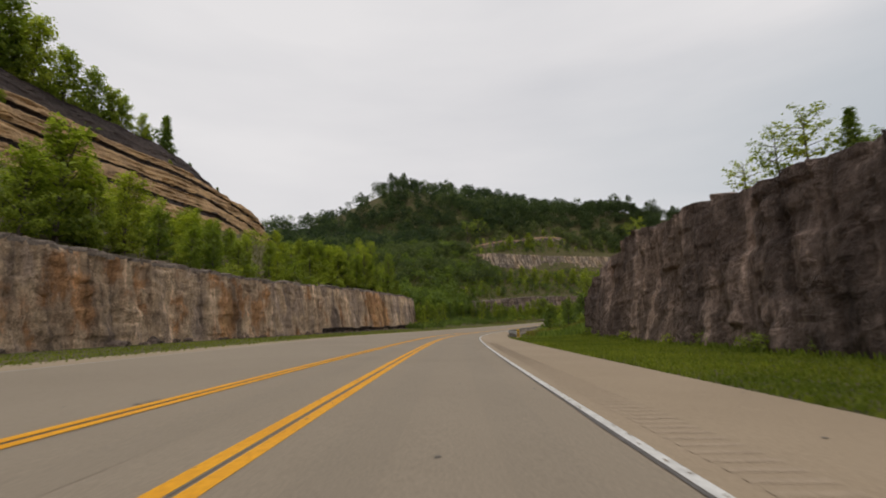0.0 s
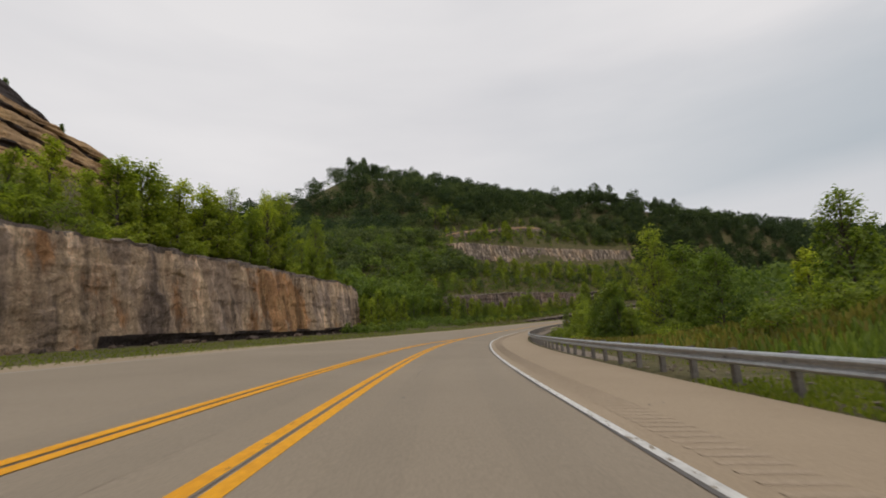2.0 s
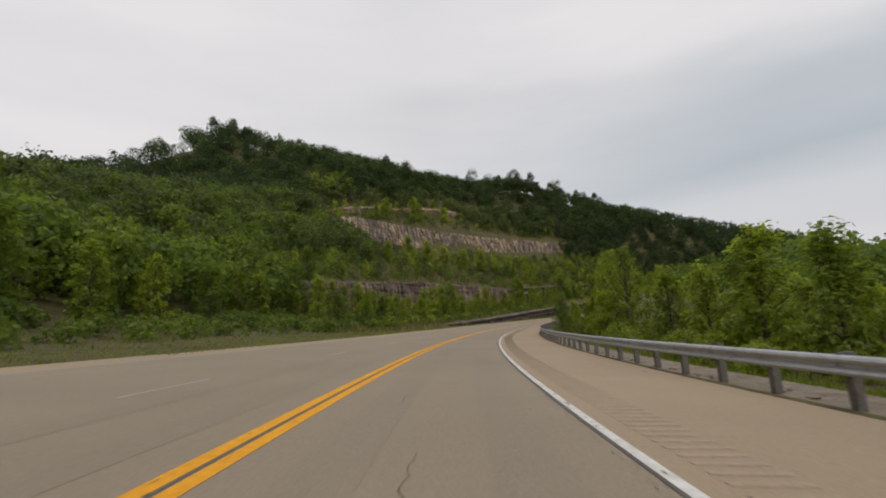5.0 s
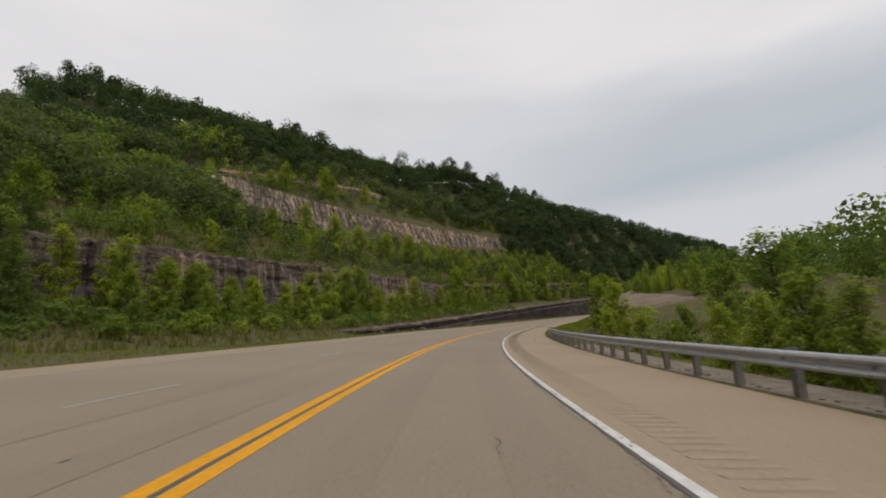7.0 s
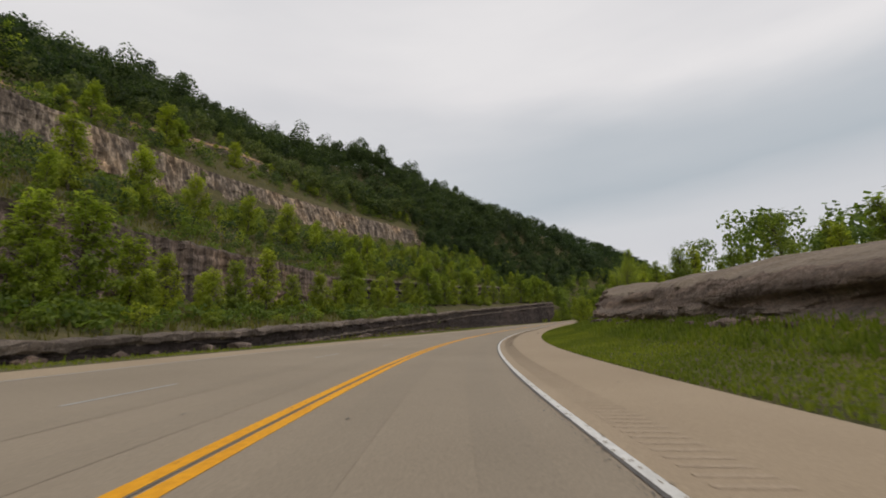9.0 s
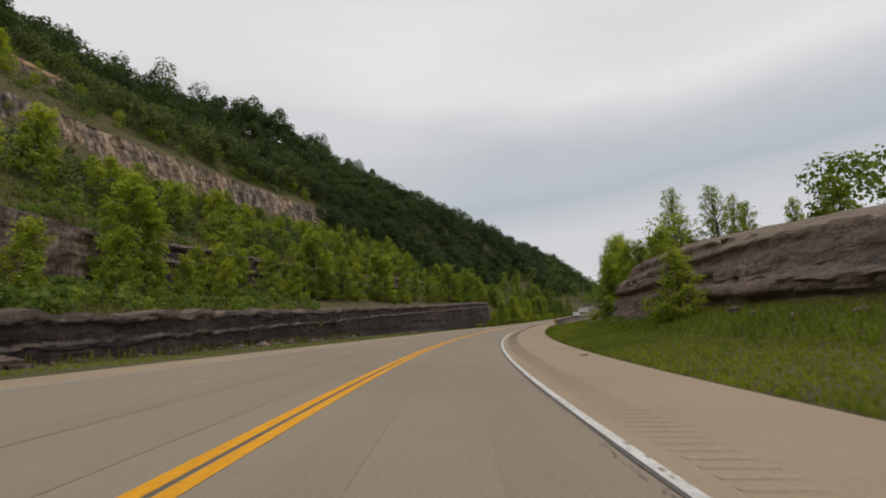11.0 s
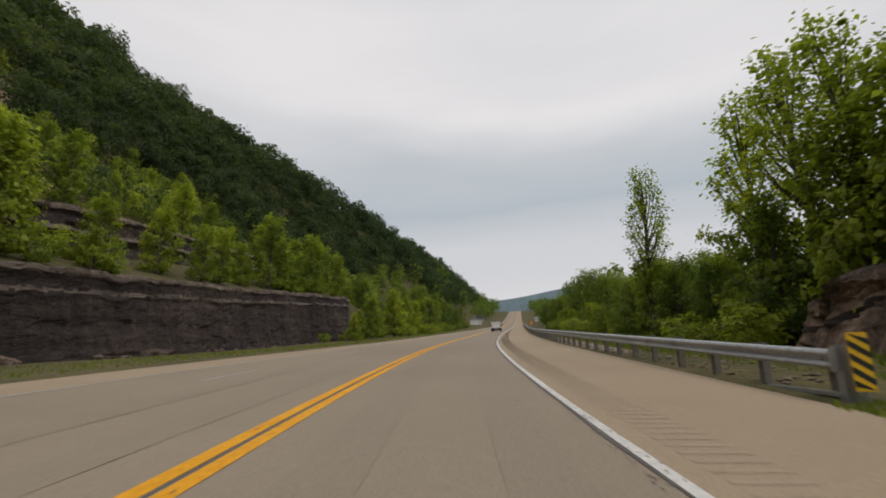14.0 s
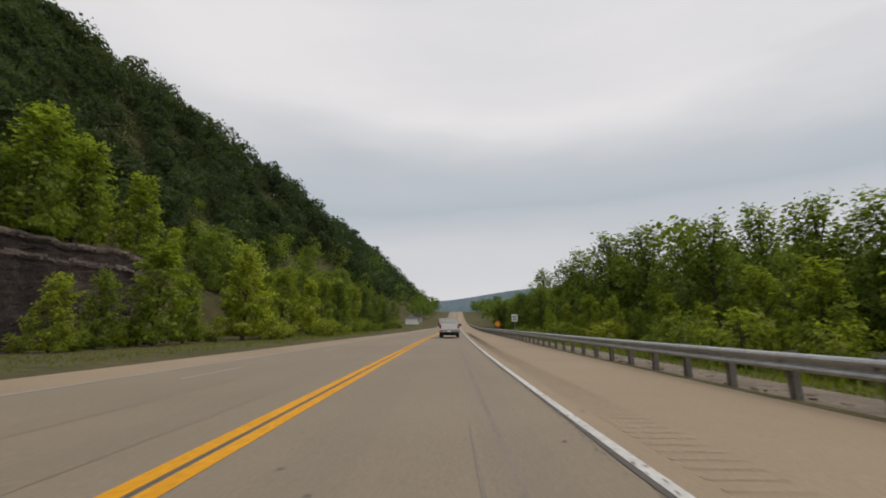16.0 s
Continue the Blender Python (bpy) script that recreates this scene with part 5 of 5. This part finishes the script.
for d0, s0, s1 in ((0.75, 384, 428), (0.45, 372, 398)):
    ss = np.arange(s0, s1, 1.5)
    w = 0.04 * np.sin(np.pi * (ss - s0) / (s1 - s0)) + 0.004
    paint("skid_mark", ss, d0 + 0.06 * np.sin(ss / 9) - w, d0 + 0.06 * np.sin(ss / 9) + w, SKID, "faint dark tyre mark along the lane")
for sc, dc in ((8.0, -4.95), (84.5, -3.95), (293.0, -2.15), (386.2, -2.15)):
    flecks("paint_breaks", "dark cracked break across the yellow lines", 26, sc - 0.28, sc + 0.28, dc - 0.24, dc + 0.24, 0.02, 0.07, TAR, int(sc), 1.2)
WHEEL = mottled("tyre_worn_concrete", (0.236, 0.191, 0.138), (0.304, 0.247, 0.180), 0.12, 30.0, 0.75, 0.15, 0.01)
for mid, wide in ((-0.95, 0.34), (0.85, 0.34), (-4.9, 0.3), (-3.3, 0.3)):
    wander = 0.12 * smooth_noise(S_ROAD / 30, 0 * S_ROAD, int(60 + mid * 10))
    tagged(strip("wheel_track", S_ROAD, mid - wide + wander, mid + wide + wander * 0.6, WHEEL, 0.003), "slightly darker wheel track worn into the lane", "road wear", kind="structure")
CRACK = mottled("hairline_crack", (0.11, 0.095, 0.08), (0.17, 0.145, 0.12), 2.0, 20.0, 0.8, 0.2, 0.005)
rc = np.random.RandomState(77)
for s0 in rc.uniform(0, 450, 22):
    long = rc.uniform(0.8, 5.0)
    ss = np.arange(s0, s0 + long, 0.12)
    wander = np.cumsum(rc.normal(0, 0.022, len(ss))) + rc.uniform(-1.7, 1.5)
    thick = 0.002 + 0.004 * np.abs(rc.normal(size=len(ss))) * np.sin(np.pi * (ss - s0) / long)
    paint("pavement_crack", ss, wander - thick, wander + thick, CRACK, "fine wandering crack in the concrete lane")


# ---- parts and simple solids ----
def part(name, bm, mat, parent, label=""):
    me = bpy.data.meshes.new(name)
    bm.to_mesh(me)
    bm.free()
    me.materials.append(mat)
    ob = new(name, me)
    ob.parent = parent
    return tagged(ob, label)


def box(x0, x1, y0, y1, z0, z1, bevel=0.0, top=None):
    """A bevelled block; top: how far its upper face is drawn in, in x and y (front, back)."""
    bm = bmesh.new()
    bmesh.ops.create_cube(bm, size=1.0)
    for v in bm.verts:
        up = v.co.z > 0
        v.co = Vector((x0 if v.co.x < 0 else x1, y0 if v.co.y < 0 else y1, z1 if up else z0))
        if up and top:
            v.co.x += top[0] if v.co.x == x0 else -top[0]
            v.co.y += top[1] if v.co.y == y0 else -top[2]
    if bevel:
        bmesh.ops.bevel(bm, geom=list(bm.edges), offset=bevel, segments=2, affect="EDGES")
    return bm


def drum(r, depth, at, axis="X", segments=20, bevel=0.0):
    bm = bmesh.new()
    bmesh.ops.create_cone(bm, cap_ends=True, segments=segments, radius1=r, radius2=r, depth=depth)
    turn = {"X": Matrix.Rotation(1.5708, 4, "Y"), "Y": Matrix.Rotation(1.5708, 4, "X"), "Z": Matrix.Identity(4)}[axis]
    if bevel:
        bmesh.ops.bevel(bm, geom=[e for e in bm.edges if len(e.link_faces) == 2 and e.calc_face_angle(0) > 1], offset=bevel, segments=2, affect="EDGES")
    bmesh.ops.transform(bm, matrix=Matrix.Translation(at) @ turn, verts=bm.verts)
    return bm


def plain(name, colour, rough=0.5, metal=0.0, grime=0.15):
    m, n, l, b = material(name, rough, metal, 0.5)
    t = noise_node(n, l, 3.0, 4, 0.6, world_xyz(n, l))
    l.new(ramp(n, l, t.outputs["Fac"], [(0.3, tuple(c * (1 - grime) for c in colour)), (0.7, tuple(min(1, c * (1 + grime)) for c in colour))]), b.inputs["Base Color"])
    return m


SIGN_YELLOW, SIGN_BLACK = plain("sign_yellow", (0.72, 0.43, 0.02), 0.45), plain("sign_black", (0.02, 0.02, 0.02), 0.5)
SIGN_WHITE, SIGN_ORANGE = plain("sign_white", (0.72, 0.72, 0.7), 0.45), plain("sign_orange", (0.8, 0.26, 0.02), 0.45)
SIGN_GREY = plain("sign_steel", (0.3, 0.31, 0.32), 0.45, 0.7)
CAR_WHITE, CAR_GLASS = plain("white_car_paint", (0.72, 0.72, 0.71), 0.25, 0.0, 0.04), plain("dark_car_glass", (0.012, 0.014, 0.016), 0.08)
RUBBER, CHROME = plain("black_rubber", (0.02, 0.02, 0.02), 0.8), plain("dull_chrome", (0.5, 0.5, 0.5), 0.25, 0.9)
TAIL_RED, PLATE = plain("red_tail_lamp", (0.35, 0.012, 0.01), 0.2), plain("pale_number_plate", (0.55, 0.57, 0.6), 0.5)
CAR_TRIM = plain("black_plastic_trim", (0.025, 0.025, 0.027), 0.6)


# ---- guardrails ----
def guardrail(s0, s1, lat, label):
    """W-beam rail on timber posts: one thing with its beam, posts and blocks."""
    root = tagged(new("guardrail"), label, "guardrail", "guardrails along the shoulder")
    x, y = plan(s0, lat)
    root.location = (float(x), float(y), 0)
    inv = Matrix.Translation(root.location).inverted()
    prof = [(0.02, 0.495), (-0.055, 0.52), (-0.075, 0.555), (-0.055, 0.595), (0.0, 0.625), (0.005, 0.65), (0.0, 0.675), (-0.055, 0.705), (-0.075, 0.745), (-0.055, 0.78), (0.02, 0.805)]
    s = np.arange(s0, s1 + 0.1, 0.95)
    ring = []
    for off in (0.0, 0.012):
        for d, z in prof if off == 0 else prof[::-1]:
            a, b = plan(s, lat + d + off)
            ring.append(np.stack([a, b, road_z(s, lat) + z], -1))
    v = np.stack(ring, 1)
    n = len(ring)
    f = []
    for i in range(len(s) - 1):
        for k in range(n):
            k2 = (k + 1) % n
            f.append((i * n + k, (i + 1) * n + k, (i + 1) * n + k2, i * n + k2))
    f += [tuple(range(n)), tuple(range((len(s) - 1) * n, len(s) * n))[::-1]]
    beam = mesh_object("beam", v.reshape(-1, 3) - np.array(root.location), f, STEEL, root)
    tagged(beam, "galvanised corrugated steel beam")
    post_me, block_me, bolt_me = part("post", box(-0.075, 0.075, 0.12, 0.27, -0.35, 0.83, 0.012), WOOD_POST, root, "dark weathered timber post"), part("block", box(-0.07, 0.07, 0.03, 0.12, 0.485, 0.82, 0.01), WOOD_POST, root), part("bolt", drum(0.025, 0.03, (0, -0.005, 0.65), "Y", 8), SIGN_GREY, root)
    for k, sp in enumerate(np.arange(s0 + 0.3, s1, 1.9)):
        px, py = plan(sp, lat)
        m = inv @ Matrix.Translation((float(px), float(py), float(road_z(sp, lat)) + 0.012 * math.sin(k * 2.3))) @ Matrix.Rotation(heading(sp) - math.pi, 4, "Z") @ Matrix.Rotation(0.02 * math.sin(k * 5.1), 4, "X")
        for src in (post_me, block_me, bolt_me):
            ob = src if k == 0 else new(src.name.split(".")[0], src.data)
            ob.parent = root
            ob.matrix_basis = m
    # end anchor: a wider post, a ground strut and a cable plate
    for se, sign in ((s0, 1), (s1, -1)):
        px, py = plan(se, lat)
        m = inv @ Matrix.Translation((float(px), float(py), float(road_z(se, lat)))) @ Matrix.Rotation(heading(se) - math.pi, 4, "Z")
        for name, bm, mat in (("end_post", box(-0.1, 0.1, 0.02, 0.22, -0.3, 0.87, 0.015), SIGN_GREY), ("end_plate", box(-0.025, 0.025, -0.09, 0.05, 0.46, 0.84, 0.008), STEEL),
                              ("ground_strut", box(-1.95 if sign > 0 else 0.0, 0.0 if sign > 0 else 1.95, 0.08, 0.16, 0.06, 0.14, 0.01), STEEL)):
            part(name, bm, mat, root).matrix_basis = m
    return root


guardrail(53.0, 225.5, 5.95, "galvanised steel guardrail on timber posts around the bend")
guardrail(350.3, 600.0, 6.15, "galvanised steel guardrail on timber posts along the straight")


def object_marker(s, lat):
    """Yellow panel with black slanting stripes at a guardrail's end."""
    root = tagged(new("object_marker"), "yellow and black striped marker panel at the guardrail end", "road sign", "guardrail end markers")
    x, y = plan(s, lat)
    root.matrix_basis = Matrix.Translation((float(x), float(y), float(road_z(s, lat)))) @ Matrix.Rotation(heading(s) - math.pi / 2, 4, "Z")
    part("post", box(-0.03, 0.03, 0.01, 0.05, -0.3, 1.05, 0.005), SIGN_GREY, root)
    part("panel", box(-0.16, 0.16, 0.0, 0.008, 0.2, 1.08, 0.003), SIGN_YELLOW, root, "yellow reflective panel")
    for z in np.arange(0.08, 1.2, 0.2):
        bm = bmesh.new()
        lo, hi = [(-0.155, z + 0.2), (0.155, z)], [(-0.155, z + 0.3), (0.155, z + 0.1)]
        pts = [(lo[0][0], min(max(lo[0][1], 0.205), 1.075)), (lo[1][0], min(max(lo[1][1], 0.205), 1.075)), (hi[1][0], min(max(hi[1][1], 0.205), 1.075)), (hi[0][0], min(max(hi[0][1], 0.205), 1.075))]
        if pts[3][1] - pts[0][1] < 0.02 and pts[2][1] - pts[1][1] < 0.02:
            bm.free()
            continue
        bm.faces.new([bm.verts.new((px, -0.005, pz)) for px, pz in pts])
        part("stripe", bm, SIGN_BLACK, root)
    return root


object_marker(52.85, 6.12)
object_marker(350.0, 6.3)


def road_sign(s, lat, label, panel_mat, diamond, high, wide, tall):
    root = tagged(new("road_sign"), label, "road sign")
    x, y = plan(s, lat)
    root.matrix_basis = Matrix.Translation((float(x), float(y), float(land(s, lat)) - 0.05)) @ Matrix.Rotation(heading(s) - math.pi / 2, 4, "Z")
    part("post", box(-0.035, 0.035, 0.012, 0.06, 0, high + tall / 2, 0.006), SIGN_GREY, root)
    bm = box(-wide / 2, wide / 2, 0.0, 0.01, -tall / 2, tall / 2, 0.003)
    bmesh.ops.transform(bm, matrix=Matrix.Translation((0, 0, high)) @ (Matrix.Rotation(math.pi / 4, 4, "Y") if diamond else Matrix.Identity(4)), verts=bm.verts)
    panel = part("panel", bm, panel_mat, root)
    if not diamond:
        for k, z in enumerate((0.22, 0.02, -0.2)):
            part("text_bar", box(-wide * (0.36 - 0.08 * (k % 2)), wide * (0.36 - 0.08 * (k % 2)), -0.008, -0.002, high + z * tall / 0.9 - 0.05, high + z * tall / 0.9 + 0.05), SIGN_BLACK, root)
    return root


road_sign(456, 8.6, "white rectangular road sign with dark unreadable lines", SIGN_WHITE, False, 2.5, 0.8, 0.95)
road_sign(474, 7.8, "orange diamond warning sign behind the guardrail", SIGN_ORANGE, True, 1.7, 0.8, 0.8)


# ---- pickup ----
def pickup(s, lat):
    """White four-door pickup, driving away."""
    root = tagged(new("pickup_truck"), "white four-door pickup truck in the driving lane", "truck")
    x, y = plan(s, lat)
    root.matrix_basis = Matrix.Translation((float(x), float(y), float(road_z(s, lat)))) @ Matrix.Rotation(heading(s) - math.pi / 2, 4, "Z")
    part("bed", box(-0.98, 0.98, -2.7, -0.9, 0.62, 1.32, 0.06), CAR_WHITE, root, "white cargo bed")
    part("tailgate", box(-0.80, 0.80, -2.745, -2.69, 0.74, 1.30, 0.03), CAR_WHITE, root)
    part("cab", box(-0.98, 0.98, -0.92, 1.35, 0.55, 1.34, 0.08), CAR_WHITE, root, "white crew cab")
    part("roof", box(-0.95, 0.95, -0.98, 1.30, 1.30, 1.90, 0.06, (0.17, 0.22, 0.6)), CAR_WHITE, root)
    part("hood", box(-0.96, 0.96, 1.3, 2.8, 0.55, 1.2, 0.1, (0.05, 0.0, 0.12)), CAR_WHITE, root)
    rear = box(-0.72, 0.72, -0.02, 0.02, -0.2, 0.2, 0.01, (0.07, 0, 0))
    bmesh.ops.transform(rear, matrix=Matrix.Translation((0, -0.875, 1.6)) @ Matrix.Rotation(-0.35, 4, "X"), verts=rear.verts)
    part("rear_window", rear, CAR_GLASS, root, "dark tinted rear window")
    for sx in (-1, 1):
        part("side_window", box(min(sx * 0.86, sx * 0.90), max(sx * 0.86, sx * 0.90), -0.7, 1.0, 1.38, 1.72, 0.01), CAR_GLASS, root)
        part("tail_lamp", box(min(sx * 0.80, sx * 0.965), max(sx * 0.80, sx * 0.965), -2.735, -2.68, 0.82, 1.24, 0.02), TAIL_RED, root, "red tail lamp")
        mirror = part("mirror", box(min(sx * 0.97, sx * 1.22), max(sx * 0.97, sx * 1.22), 0.85, 0.97, 1.22, 1.5, 0.03), CAR_TRIM, root, "black door mirror")
        part("wheel_arch", box(min(sx * 0.93, sx * 0.99), max(sx * 0.93, sx * 0.99), -2.25, -1.3, 0.55, 0.95, 0.04), CAR_TRIM, root)
        for yy in (-1.78, 1.85):
            wheel = part("wheel", drum(0.39, 0.26, (sx * 0.84, yy, 0.39), "X", 24, 0.04), RUBBER, root, "black tyre")
            part("rim", drum(0.23, 0.27, (sx * 0.845, yy, 0.39), "X", 16, 0.01), CHROME, wheel)
    part("rear_bumper", box(-0.96, 0.96, -2.92, -2.70, 0.46, 0.66, 0.03), CHROME, root, "chrome rear bumper")
    part("number_plate", box(-0.16, 0.16, -2.94, -2.92, 0.48, 0.63), PLATE, root)
    part("underbody", box(-0.8, 0.8, -2.5, 2.6, 0.32, 0.6, 0.03), CAR_TRIM, root)
    part("exhaust", drum(0.04, 0.5, (0.55, -2.6, 0.36), "Y", 10), CHROME, root)
    return root


pickup(440.5, 0.0)


# ---- litter on the shoulder ----
def scrap(s, lat, size, mat, label, seed):
    """A crumpled torn strip lying on the pavement."""
    r = np.random.RandomState(seed)
    n, m = 9, 4
    v = []
    for i in range(n):
        for j in range(m):
            u, w = i / (n - 1) - 0.5, j / (m - 1) - 0.5
            v.append((size * (u + r.uniform(-0.05, 0.05)), size * 0.4 * w * (1 - 1.2 * u * u) + 0.1 * size * math.sin(4 * u), 0.012 + size * 0.16 * abs(math.sin(7 * u + 2 * w)) * r.uniform(0.4, 1)))
    x, y = plan(s, lat)
    ob = mesh_object("litter_scrap", v, grid_faces(n, m), mat)
    ob.matrix_basis = Matrix.Translation((float(x), float(y), float(road_z(s, lat)))) @ Matrix.Rotation(heading(s) + r.uniform(-1, 1), 4, "Z")
    ob.data.materials[0] = mat
    thick = ob.modifiers.new("thickness", "SOLIDIFY")
    thick.thickness = 0.012
    return tagged(ob, label, "litter")


scrap(290.6, 4.85, 0.34, RUBBER, "torn dark strip of tyre rubber on the shoulder", 3)
scrap(213.6, 4.3, 0.14, BARK, "small crumpled brown scrap on the shoulder", 4)
scrap(295.5, 6.5, 0.2, SIGN_WHITE, "small crumpled white scrap beside the shoulder", 5)


# ---- far buildings ----
def cabin(s, lat, turn, size, wall, roof, label):
    """A small low house: walls, a gabled roof with eaves, windows and a door."""
    w, d, h = size
    root = tagged(new("small_house"), label, "house")
    x, y = plan(s, lat)
    root.matrix_basis = Matrix.Translation((float(x), float(y), float(land(s, lat)) - 0.3)) @ Matrix.Rotation(heading(s) + turn, 4, "Z")
    part("wall", box(-w / 2, w / 2, -d / 2, d / 2, 0, h, 0.02), wall, root)
    bm = bmesh.new()
    e, g = 0.35, 0.3 * d
    pts = [(-w / 2 - e, -d / 2 - e, h), (w / 2 + e, -d / 2 - e, h), (w / 2 + e, 0, h + g), (-w / 2 - e, 0, h + g), (-w / 2 - e, d / 2 + e, h), (w / 2 + e, d / 2 + e, h)]
    vs = [bm.verts.new(p) for p in pts]
    for f in ((0, 1, 2, 3), (3, 2, 5, 4), (0, 3, 4), (1, 5, 2), (0, 4, 5, 1)):
        bm.faces.new([vs[i] for i in f])
    part("roof", bm, roof, root, "low gabled roof")
    for k in np.linspace(-w * 0.36, w * 0.36, 4):
        win = part("window", box(k - 0.5, k + 0.5, -d / 2 - 0.05, -d / 2 + 0.02, 1.0, 2.0, 0.01), SIGN_WHITE, root)
        part("pane", box(k - 0.43, k + 0.43, -d / 2 - 0.06, -d / 2 - 0.045, 1.07, 1.93), CAR_GLASS, win)
    part("door", box(-0.45, 0.45, -d / 2 - 0.06, -d / 2 + 0.02, 0.1, 2.1, 0.01), SIGN_GREY, root)
    return root


cabin(600, -19, 0.0, (12, 5, 2.6), SIGN_WHITE, SIGN_GREY, "long white single-storey house beside the far road")
cabin(648, -22, 0.1, (9, 7, 2.7), plain("grey_siding", (0.4, 0.4, 0.38), 0.7), plain("dark_roof", (0.1, 0.09, 0.09), 0.8), "small grey house with a dark roof far along the road")


# ---- hills at the horizon ----
def far_hills():
    v, f = [], []
    x0, y0 = plan(900, 0)
    h = heading(900)
    for i, a in enumerate(np.linspace(-0.9, 0.9, 60)):
        for r, z in ((1400, -9), (1500, 130), (1650, 235), (1900, 200)):
            zz = z * (1 + 0.35 * smooth_noise(a * 9, r / 900, 8)) if z > 0 else z
            v.append((float(x0) + r * math.cos(h + a), float(y0) + r * math.sin(h + a), zz))
    return tagged(mesh_object("backdrop_hills", v, grid_faces(60, 4), FAR_HILL, smooth=True), "wooded hills at the horizon with haze painted in as blue-green", "hills", kind="structure")


# the haze of distance is painted into this blue-green base colour
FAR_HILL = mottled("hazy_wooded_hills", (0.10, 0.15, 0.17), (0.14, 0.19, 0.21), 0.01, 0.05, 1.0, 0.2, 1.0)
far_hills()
